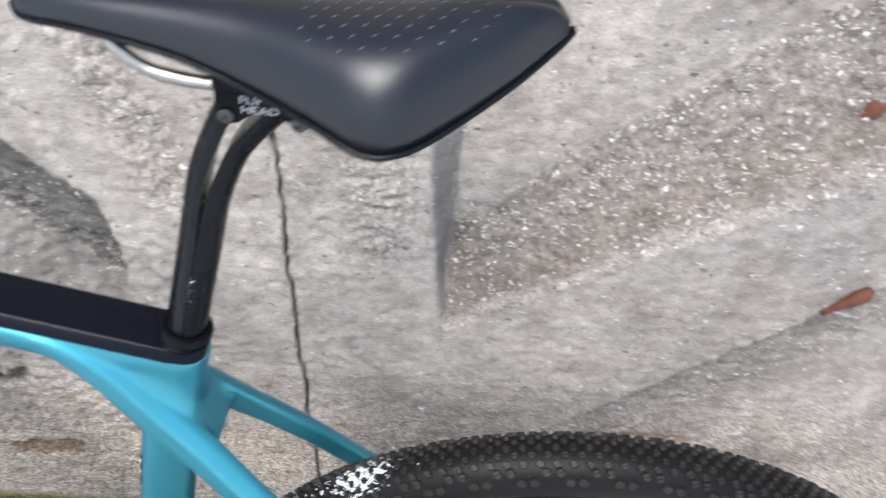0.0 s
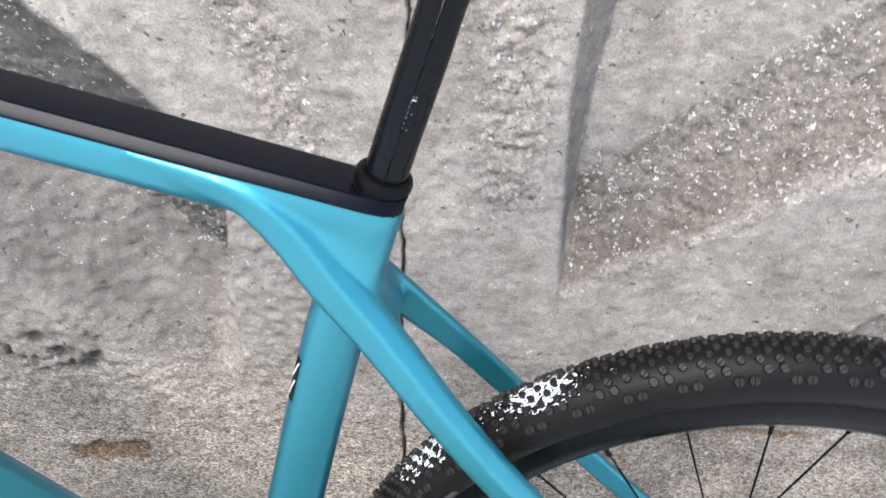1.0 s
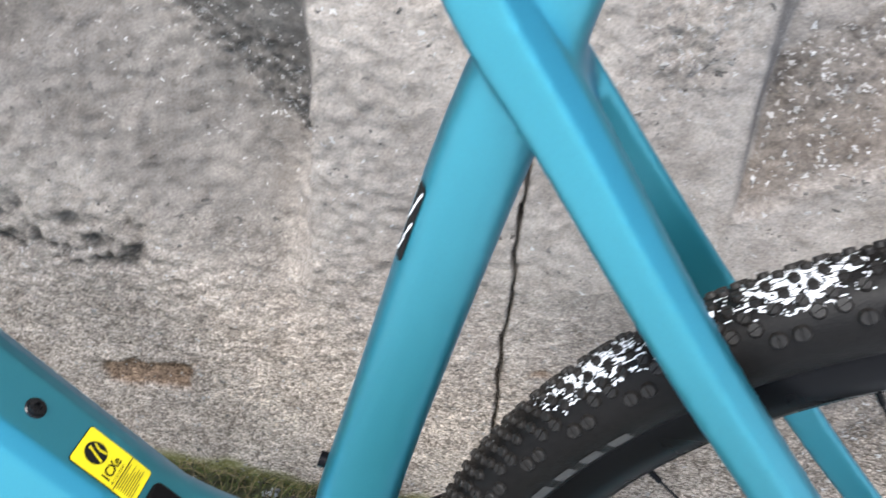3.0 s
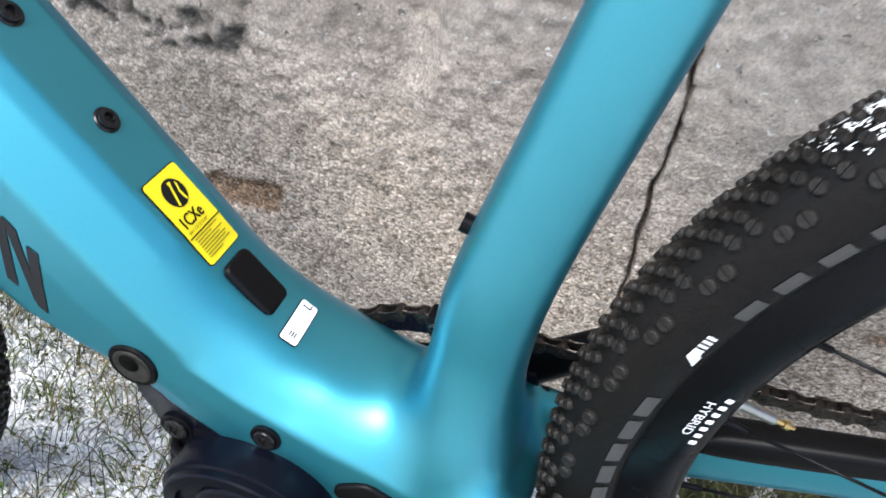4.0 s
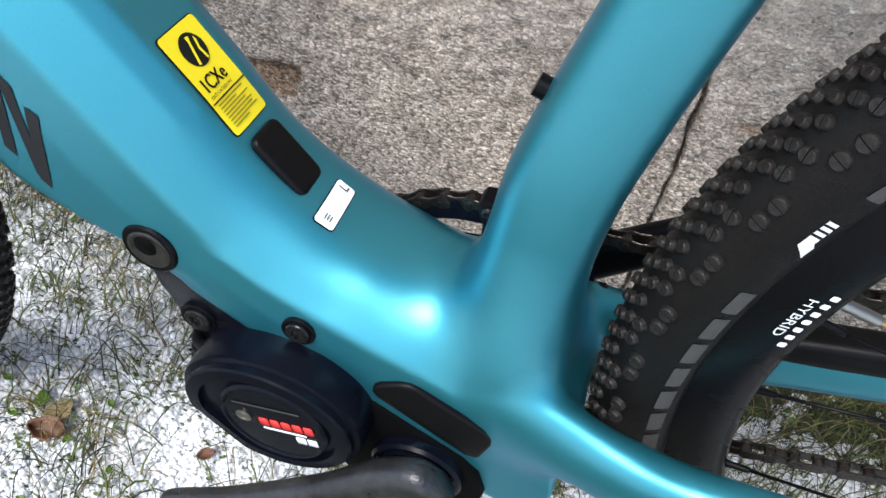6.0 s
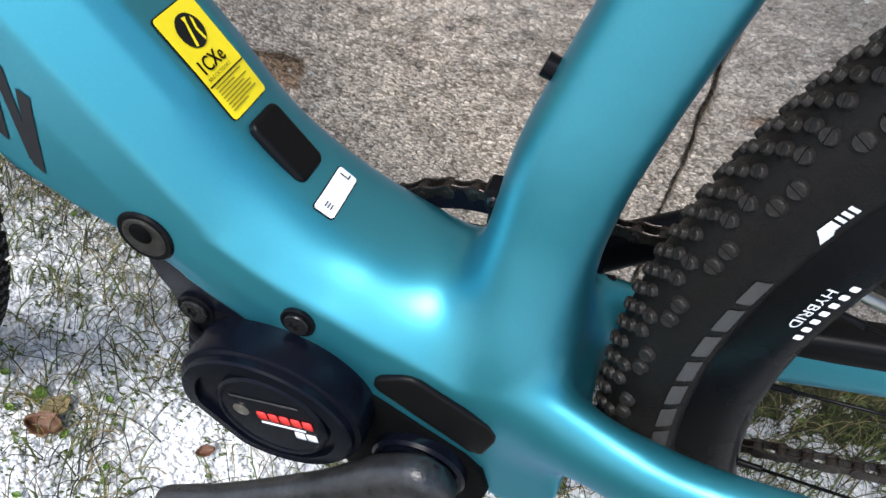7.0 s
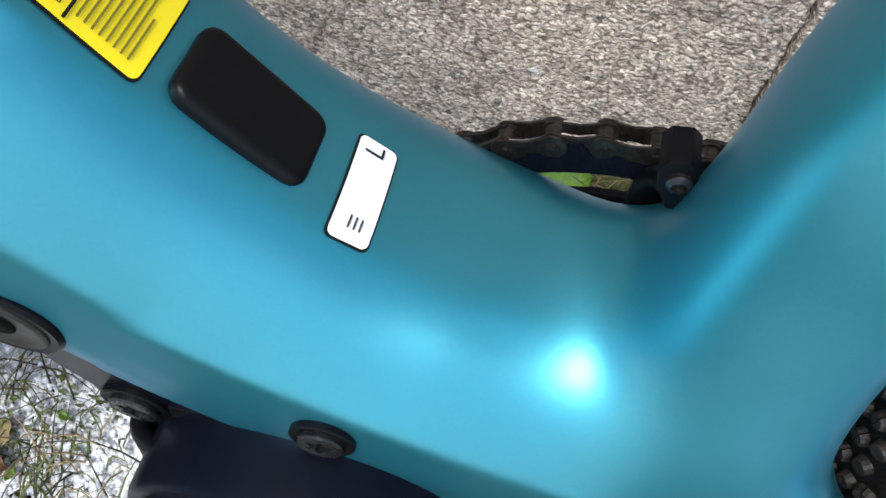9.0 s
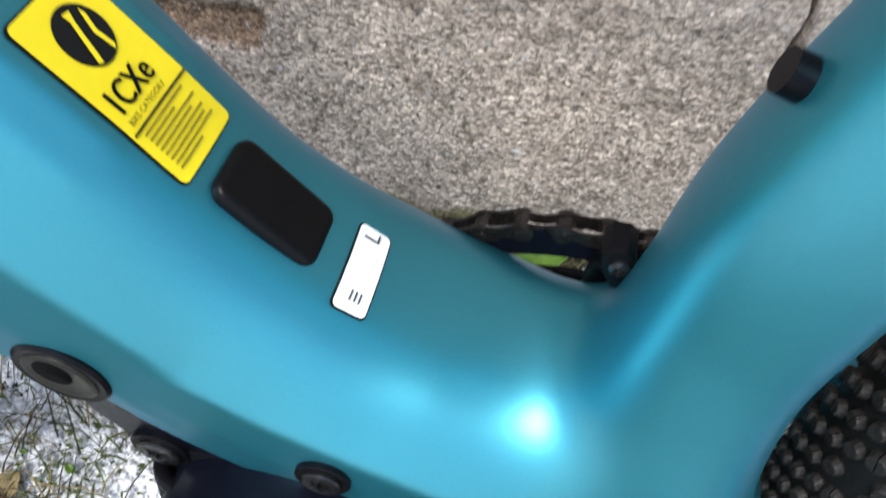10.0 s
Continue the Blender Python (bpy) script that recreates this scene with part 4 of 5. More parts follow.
    wire(b, [o + Vector((0.0035, -0.01385, 0.0)), o + Vector((0.007, -0.0125, -0.0010)), o + Vector((0.0105, -0.0098, -0.0016))], 0.0003, 3, 5)
    part("insertion_line", b, WHITE, post)


build_seatpost()


# saddle outline: half width, lower edge and top along its length
SADDLE_STATIONS = [(0.108, 0.008, 1.060, 1.066), (0.116, 0.016, 1.057, 1.070), (0.145, 0.0225, 1.056, 1.073), (0.190, 0.0305, 1.050, 1.074), (0.225, 0.0415, 1.042, 1.075), (0.257, 0.058, 1.036, 1.076),
                   (0.280, 0.0695, 1.030, 1.077), (0.297, 0.0690, 1.030, 1.078), (0.315, 0.0575, 1.034, 1.080), (0.345, 0.0335, 1.046, 1.081), (0.364, 0.015, 1.055, 1.079), (0.373, 0.005, 1.060, 1.073)]


def saddle_at(x):
    S = SADDLE_STATIONS
    x = min(max(x, S[0][0]), S[-1][0])
    for a, b in zip(S, S[1:]):
        if x <= b[0]:
            t = (x - a[0]) / (b[0] - a[0])
            return [a[i] + (b[i] - a[i]) * t for i in range(4)]


def saddle_top(x, w):
    _, W, zb, zt = saddle_at(x)
    u = min(1.0, abs(w) / W)
    return zb + (zt - zb) * (1 - u ** 3.4) ** 0.42 - 0.006 * math.exp(-(w / 0.010) ** 2)


def build_saddle():
    saddle = new("saddle")
    saddle.parent = bike
    saddle["label"] = "dark grey padded saddle with a dotted rear and metal rails"
    bm = bmesh.new()
    loops = []
    for c in catmull(SADDLE_STATIONS, 5):
        x, W, zb, zt = c
        ring = []
        for k in range(33):
            a = math.pi * k / 32
            w = -W * math.cos(a)
            u = min(1.0, abs(w) / W)
            h = (1 - u ** 3.4) ** 0.42
            ring.append((x, w, zb + (zt - zb) * h - 0.006 * math.exp(-(w / 0.010) ** 2) * h))
        for k in range(1, 8):
            w = W * (1 - 2 * k / 8)
            ring.append((x, w * 0.93, zb + 0.004))
        loops.append(ring)
    rings(bm, loops)
    part("cover", bm, SADDLE, saddle)
    # glossy lower rim of the shell
    b = bmesh.new()
    edge = [(x, -W * 1.0, zb - 0.0004) for x, W, zb, _ in SADDLE_STATIONS] + [(0.3755, 0, 1.0615)] + [(x, W, zb - 0.0004) for x, W, zb, _ in reversed(SADDLE_STATIONS)]
    wire(b, edge, 0.0016, 4, 8)
    part("shell_rim", b, CARBON, saddle, "glossy black lower rim")
    for s in (-1, 1):
        b = bmesh.new()
        wire(b, [(0.128, s * 0.012, 1.062), (0.147, s * 0.019, 1.059), (0.162, s * 0.0215, 1.045), (0.178, s * 0.022, 1.0355), (0.210, s * 0.022, 1.0315), (0.255, s * 0.022, 1.0325), (0.290, s * 0.026, 1.040), (0.330, s * 0.036, 1.060)], 0.0035, 6, 12)
        part("rail", b, STEEL, saddle, "bare metal saddle rail")
    b = bmesh.new()
    prism(b, round_rect(0.036, 0.010, 0.003, 3), plane_pose((0.222, 0.026, 1.034), (1, 0, 0), (0, 0, 1)), 0.052, 0.001)
    part("rail_clamp", b, PLASTIC, saddle)
    # raised dashes on the rear of the cover
    b = bmesh.new()
    for i in range(10):
        for j in range(-8, 9):
            x, w = 0.252 + 0.0095 * i + (0.0047 if j % 2 else 0), 0.0062 * j
            W = saddle_at(x)[1]
            if abs(w) > W * 0.80 or abs(w) < 0.010 or x > 0.345:
                continue
            m = pose(x, w, saddle_top(x, w) - 0.0004, 0, 0, 35)
            prism(b, round_rect(0.0024, 0.0008, 0.0003, 2), m, 0.0008)
    d = part("dash_pattern", b, DASH, saddle, "small pale raised dashes", smooth=False)
    d["kind"] = "stuff"


build_saddle()


# ---- wheels ----
def knob_mesh(radius, height):
    """A round tread knob cut by a slit."""
    verts, faces = [], []
    for s in (-1, 1):
        base = len(verts)
        arc = [(radius * math.cos(radians(a)), s * (0.00024 + radius * math.sin(radians(a)))) for a in (0, 26, 52, 78, 102, 128, 154, 180)]
        for k, h in ((1.22, -0.0006), (1.0, height * 0.78), (0.88, height)):
            verts += [(x * k, s * 0.00024 + (y - s * 0.00024) * k, h) for x, y in arc]
        n = len(arc)
        for r in range(2):
            for i in range(n):
                a, b2 = base + r * n + i, base + r * n + (i + 1) % n
                faces.append((a, b2, b2 + n, a + n) if s > 0 else (b2, a, a + n, b2 + n))
        top = [base + 2 * n + i for i in range(n)]
        faces.append(tuple(top if s > 0 else top[::-1]))
    return verts, faces


ROWS_OF_KNOBS = [(-64, 0.0039, (0.15, 0.42)), (-46, 0.0035, (0.62, 0.90)), (-31, 0.0031, (0.02, 0.35, 0.69)), (-16, 0.0029, (0.18, 0.52, 0.85)), (0, 0.0029, (0.02, 0.35, 0.69)),
                 (16, 0.0029, (0.18, 0.52, 0.85)), (31, 0.0031, (0.02, 0.35, 0.69)), (46, 0.0035, (0.62, 0.90)), (64, 0.0039, (0.15, 0.42))]
PITCHES = 58
MINOR = 0.0238


def knob_pose(hub, phi, theta, turn):
    """Pose on the casing: phi round the wheel, theta across the tread, z facing out."""
    radial = Vector((math.cos(phi), 0, math.sin(phi)))
    out = (radial * math.cos(theta) + Vector((0, 1, 0)) * math.sin(theta)).normalized()
    along = Vector((-math.sin(phi), 0, math.cos(phi)))
    c = hub + radial * (TYRE_R - 0.0016 - MINOR) + out * MINOR
    m = plane_pose(c, along, out.cross(along))
    if m.to_3x3().col[2].dot(out) < 0:
        m = plane_pose(c, along, along.cross(out))
    return m @ pose(0, 0, 0, 0, 0, turn)


def build_wheel(name, hub, detailed):
    wheel = new(name)
    wheel.parent = bike
    wheel["label"] = "black rear wheel with studded tyre carrying a little snow" if detailed else "black front wheel with a studded tyre"
    R = TYRE_R - 0.0016
    count = 192 if detailed else 96
    bm = bmesh.new()
    prof = [(R - MINOR + MINOR * math.cos(a), MINOR * math.sin(a)) for a in [radians(-140 + 280 * i / 30) for i in range(31)]]
    prof += [(0.316, 0.0125), (0.316, -0.0125)]
    lathe(bm, prof, hub, "y", count)
    tyre = part("tyre", bm, RUBBER, wheel, "matt black gravel tyre")
    bm = bmesh.new()
    lathe(bm, [(0.3185, -0.0150), (0.3165, -0.0158), (0.3125, -0.0158), (0.3000, -0.0150), (0.2900, -0.0125), (0.2845, -0.0090), (0.2825, -0.0035), (0.2825, 0.0035), (0.2845, 0.0090), (0.2900, 0.0125), (0.3000, 0.0150), (0.3125, 0.0158), (0.3165, 0.0158), (0.3185, 0.0150)], hub, "y", count)
    rim = part("rim", bm, RIM, wheel, "satin black deep rim")
    bm = bmesh.new()
    lathe(bm, [(0.008, -0.060), (0.012, -0.060), (0.012, -0.040), (0.027, -0.036), (0.027, -0.033), (0.016, -0.028), (0.016, 0.028), (0.024, 0.033), (0.024, 0.036), (0.012, 0.040), (0.012, 0.060), (0.008, 0.060)], hub, "y", 36)
    sharpen(part("hub", bm, RIM, wheel), 40)
    for i in range(28):
        a = 2 * math.pi * (i + 0.40) / 28
        s = -1 if i % 2 else 1
        lead = (0.62 if (i // 2) % 2 else -0.62)
        p0 = hub + Vector((0.024 * math.cos(a + lead * 1.6), s * 0.0345, 0.024 * math.sin(a + lead * 1.6)))
        p1 = hub + Vector((0.2825 * math.cos(a), s * 0.002, 0.2825 * math.sin(a)))
        u = (p1 - p0).normalized()
        bm = bmesh.new()
        wire(bm, [p0, p0.lerp(p1, 0.5), p1 - u * 0.010], 0.00095, 2, 8)
        part("spoke", bm, RIM, wheel)
        bm = bmesh.new()
        tube(bm, [(*(p1 - u * 0.0125), 0.0014, 0.0014), (*(p1 - u * 0.0115), 0.0019, 0.0019), (*(p1 - u * 0.003), 0.0019, 0.0019), (*(p1 + u * 0.001), 0.0026, 0.0026)], 2, 2, 8)
        part("nipple", bm, PLASTIC, wheel)
    # tread: single knobs where the camera passes, the rest in one piece
    meshes = {}
    rest_v, rest_f = [], []
    near = []
    for r, (deg, size, places) in enumerate(ROWS_OF_KNOBS):
        v, f = knob_mesh(size * 0.88, 0.0024)
        for k in range(PITCHES):
            for pl in places:
                phi = 2 * math.pi * (k + pl) / PITCHES
                m = knob_pose(hub, phi, radians(deg), 90 if abs(deg) > 55 else 20 * (r % 3))
                ang = math.degrees(phi) % 360
                if detailed and deg <= 0 and 108 < ang < 185 and len(near) < 300:
                    near.append((r, m, size))
                else:
                    base = len(rest_v)
                    rest_v += [m @ Vector(p) for p in v]
                    rest_f += [tuple(base + i for i in q) for q in f]
    tread = mesh_object("tread", rest_v, rest_f, KNOB, wheel, "dense round tread knobs", smooth=False)
    tread["kind"] = "stuff"
    for r, m, size in near:
        if r not in meshes:
            me = bpy.data.meshes.new("knob")
            me.from_pydata(*[knob_mesh(size * 0.88, 0.0024)[0], [], knob_mesh(size * 0.88, 0.0024)[1]])
            me.materials.append(KNOB)
            meshes[r] = me
        ob = new("knob", meshes[r])
        ob.parent = wheel
        ob.matrix_world = m
    return wheel, tyre, rim


rear_wheel, rear_tyre, rear_rim = build_wheel("rear_wheel", HUB, True)
front_wheel, front_tyre, front_rim = build_wheel("front_wheel", FRONT_HUB, False)
STEER = Matrix.Translation(FRONT_HUB) @ pose(0, 0, 0, 0, 0, -10) @ Matrix.Translation(-FRONT_HUB)
front_wheel.matrix_world = STEER


def tyre_snow():
    """Snow caught between the knobs on the upper front of the rear tyre."""
    verts, faces, index = [], [], {}
    da, dt = 0.0016, 0.025

    def vert(i, j):
        if (i, j) not in index:
            phi, th = radians(112) + i * da, -0.75 + j * dt
            h = 0.0002 + 0.0006 * abs(noise.noise((phi * 150, th * 9, 1)))
            radial = Vector((math.cos(phi), 0, math.sin(phi)))
            out = radial * math.cos(th) + Vector((0, 1, 0)) * math.sin(th)
            index[(i, j)] = len(verts)
            verts.append(HUB + radial * (TYRE_R - 0.0016 - MINOR) + out * (MINOR + h))
        return index[(i, j)]

    for i in range(int(radians(44) / da)):
        deg = 112 + math.degrees(i * da)
        for j in range(60):
            th = -0.75 + (j + 0.5) * dt
            core = math.exp(-((deg - 124) / 6.0) ** 2) + math.exp(-((deg - 141) / 7.5) ** 2)
            v = 0.9 * noise.noise((deg * 1.1, th * 11, 2)) + 0.9 * noise.noise((deg * 2.6, th * 24, 5)) + 0.3 * noise.noise((deg * 6, th * 55, 8))
            if v + 1.35 * core - 0.99 - 0.9 * abs(th + 0.05) > 0:
                faces.append((vert(i, j), vert(i + 1, j), vert(i + 1, j + 1), vert(i, j + 1)))
    ob = mesh_object("snow_on_tyre", verts, faces, SNOW)
    tagged(ob, "white snow caught between tyre knobs", "snow", kind="stuff")


tyre_snow()


def arc_pose(hub, deg, radius, y):
    """A pose on the near side of a wheel: x runs along the rim, y outwards, z to the near side."""
    a = radians(deg)
    out = Vector((math.cos(a), 0, math.sin(a)))
    along = Vector((math.sin(a), 0, -math.cos(a)))
    return plane_pose(hub + out * radius + Vector((0, y, 0)), along, out)


def sidewall_print():
    def bars(start, steps, turn, radius, y, h, mat, target, name, w):
        for k in range(steps):
            sheet(name, round_rect(w, h, 0.0008, 2), arc_pose(HUB, start - k * turn, radius, y), mat, rear_wheel, target, 0.0004, cell=0.003)

    bars(195.0, 8, 3.45, 0.3235, -0.0215, 0.0088, GREY_PRINT, rear_tyre, "printed_bar", 0.0150)
    bars(157.4, 5, 3.6, 0.3240, -0.0215, 0.0078, GREY_PRINT, rear_tyre, "printed_bar", 0.0130)
    flag = [(-0.010, -0.0038), (-0.0035, -0.0038), (-0.001, -0.0012), (0.0018, -0.0012), (0.0026, 0.0045), (-0.004, 0.0045)]
    sheet("printed_flag", flag, arc_pose(HUB, 163.1, 0.3235, -0.0215), WHITE, rear_wheel, rear_tyre, 0.0004, cell=0.003)
    for k in range(3):
        sheet("printed_flag", [(0.0030 + 0.0030 * k, -0.0012), (0.0048 + 0.0030 * k, -0.0012), (0.0056 + 0.0030 * k, 0.0045), (0.0038 + 0.0030 * k, 0.0045)], arc_pose(HUB, 163.1, 0.3235, -0.0215), WHITE, rear_wheel, rear_tyre, 0.0004, cell=0.003)
    lettering("lettering", "HYBRID", 0.0068, arc_pose(HUB, 170.9, 0.2985, -0.0150) @ pose(0, 0, 0, 0, 0, 180), WHITE, rear_wheel, rear_rim, 0.0004, 1.15, "white lettering on the rim")
    bars(174.5, 7, 1.15, 0.2925, -0.0125, 0.0040, WHITE, rear_rim, "printed_bar", 0.0032)


sidewall_print()


def build_valve():
    """Threaded valve stem with a brass tip, pointing from the rim to the hub."""
    a = radians(169.7)
    out = Vector((math.cos(a), 0, math.sin(a)))
    m = plane_pose(HUB + out * 0.2835, (0, 1, 0), Vector((0, 1, 0)).cross(out))
    if m.to_3x3().col[2].dot(out) > 0:
        m = plane_pose(HUB + out * 0.2835, (0, 1, 0), out.cross(Vector((0, 1, 0))))
    bm = bmesh.new()
    disc_stack(bm, [(0.0048, 0), (0.0048, 0.0022), (0.0030, 0.0024)] + [(0.0030 if k % 2 else 0.0027, 0.0026 + 0.0006 * k) for k in range(30)] + [(0.0024, 0.0212)], m, 18)
    sharpen(part("valve_stem", bm, STEEL, rear_wheel, "silver threaded valve stem"), 60)
    bm = bmesh.new()
    disc_stack(bm, [(0.0016, 0.0210), (0.0016, 0.0250), (0.0024, 0.0254), (0.0024, 0.0282), (0.0012, 0.0290), (0.0010, 0.0310)], m, 14)
    sharpen(part("valve_tip", bm, BRASS, rear_wheel, "brass valve tip"), 40)


build_valve()


# ---- drive unit ----
def build_motor():
    motor = new("motor")
    motor.parent = bike
    motor["label"] = "black mid-drive motor with a round side cover"
    bm = bmesh.new()
    prism(bm, [(-0.115, 0.325), (-0.09, 0.335), (-0.03, 0.328), (0.06, 0.312), (0.085, 0.280), (0.070, 0.235), (0.02, 0.212), (-0.05, 0.208), (-0.085, 0.236), (-0.100, 0.285)],
          Matrix(((1, 0, 0, 0), (0, 0, -1, 0.045), (0, 1, 0, 0), (0, 0, 0, 1))), 0.090, 0.004)
    sharpen(part("housing", bm, PLASTIC, motor), 40)
    c = Vector((-0.0465, -0.048, 0.2735))
    m = plane_pose(c, (1, 0, 0.10), (0, 0, 1))

    def oval(k, h):
        out = []
        for i in range(72):
            t = 2 * math.pi * i / 72
            u, v = 0.0525 * k * math.cos(t), 0.0440 * k * math.sin(t)
            cut = (u * -0.70 + v * -0.71) - 0.0430 * k
            if cut > 0:
                u, v = u + 0.70 * cut, v + 0.71 * cut
            out.append(m @ Vector((u, v, h)))
        return out

    bm = bmesh.new()
    rings(bm, [oval(1.0, -0.01), oval(1.0, 0.020), oval(0.985, 0.0225), oval(0.93, 0.0235), oval(0.925, 0.0270), oval(0.90, 0.0282), oval(0.76, 0.0286), oval(0.755, 0.0255), oval(0.5, 0.0255)])
    sharpen(part("side_cover", bm, BLACK_PAINT, motor, "rounded black cover with a stepped rim"), 30)
    disc = plane_pose((-0.0425, -0.0735, 0.2745), (0.963, 0, 0.27), (-0.27, 0, 0.963))
    bm = bmesh.new()
    disc_stack(bm, [(0.0315, -0.003), (0.0315, 0.0022), (0.0300, 0.0036), (0.0285, 0.0036), (0.0278, 0.0028), (0.0001, 0.0030)], disc, 60)
    sharpen(part("badge_disc", bm, BLACK_PAINT, motor, "smooth round black badge disc"), 30)
    face = disc @ Matrix.Translation((0, 0, 0.0031))
    for k in range(5):
        bm = bmesh.new()
        prism(bm, round_rect(0.0056, 0.0068, 0.0012, 2), face @ Matrix.Translation((-0.0045 + 0.0066 * k, 0.0012, 0)), 0.0004)
        part("printed_bar", bm, RED, motor, "red printed bar")
    for w, h, x, y in ((0.026, 0.0016, 0.0065, -0.0045), (0.0058, 0.0056, 0.0150, -0.0095), (0.0058, 0.0056, 0.0218, -0.0095)):
        bm = bmesh.new()
        prism(bm, round_rect(w, h, 0.0006, 2), face @ Matrix.Translation((x, y, 0)), 0.0004)
        part("printed_bar", bm, WHITE, motor, "white printed bar")
    bm = bmesh.new()
    disc_stack(bm, [(0.0046, 0), (0.0046, 0.0005), (0.0036, 0.0005), (0.0036, 0.0003), (0.0026, 0.0003), (0.0026, 0.0005), (0.0001, 0.0005)], face @ Matrix.Translation((-0.0165, 0.003, 0)), 28)
    sharpen(part("emblem", bm, STEEL, motor, "round silver emblem"), 40)
    bm = bmesh.new()
    prism(bm, round_rect(0.040, 0.0012, 0.0005, 2), face @ Matrix.Translation((0, 0.0145, 0)), 0.0004)
    part("trim_line", bm, DARK_STEEL, motor)
    # mount between the down tube and the motor, with a ribbed boot below it
    bm = bmesh.new()
    prism(bm, [(-0.134, 0.352), (-0.120, 0.318), (-0.113, 0.299), (-0.102, 0.290), (-0.088, 0.290), (-0.060, 0.312), (-0.066, 0.340)], Matrix(((1, 0, 0, 0), (0, 0, -1, 0.047), (0, 1, 0, 0), (0, 0, 0, 1))), 0.0945, 0.005, 3)
    sharpen(part("motor_mount", bm, BLACK_PAINT, motor, "black motor mount below the down tube"), 50)
    bm = bmesh.new()
    prism(bm, [(-0.107, 0.300), (-0.05, 0.316), (-0.05, 0.250), (-0.098, 0.256)], Matrix(((1, 0, 0, 0), (0, 0, -1, 0.048), (0, 1, 0, 0), (0, 0, 0, 1))), 0.0965, 0.003)
    sharpen(part("boot", bm, PLASTIC, motor, "black rubber boot below the mount"), 40)
    for k in range(3):
        bm = bmesh.new()
        wire(bm, [(-0.104 - 0.001 * k, -0.030, 0.286 - 0.009 * k), (-0.101 - 0.001 * k, -0.050, 0.286 - 0.009 * k), (-0.088, -0.057, 0.291 - 0.009 * k), (-0.070, -0.056, 0.300 - 0.008 * k)], 0.0034, 5, 10)
        part("rib", bm, PLASTIC, motor)
    bm = bmesh.new()
    prism(bm, [(-0.030, 0.297), (0.004, 0.290), (0.057, 0.266), (0.068, 0.256), (0.0745, 0.238), (0.071, 0.214), (0.0, 0.206), (-0.035, 0.240)], Matrix(((1, 0, 0, 0), (0, 0, -1, 0), (0, 1, 0, 0), (0, 0, 0, 1))), 0.0535, 0.002)
    sharpen(part("side_plate", bm, VOID_BLACK, motor, "black plate round the crank spindle"), 40)
    # spindle ring
    bm = bmesh.new()
    disc_stack(bm, [(0.027, -0.014), (0.027, 0.004), (0.0255, 0.006), (0.0240, 0.006), (0.0232, 0.003), (0.0215, 0.003), (0.0208, 0.0065), (0.016, 0.0075), (0.010, 0.0075)], plane_pose((0.035, -0.0545, 0.246), (1, 0, 0), (0, 0, 1)), 48)
    sharpen(part("spindle_ring", bm, BLACK_PAINT, motor, "black ring round the crank spindle"), 30)


build_motor()


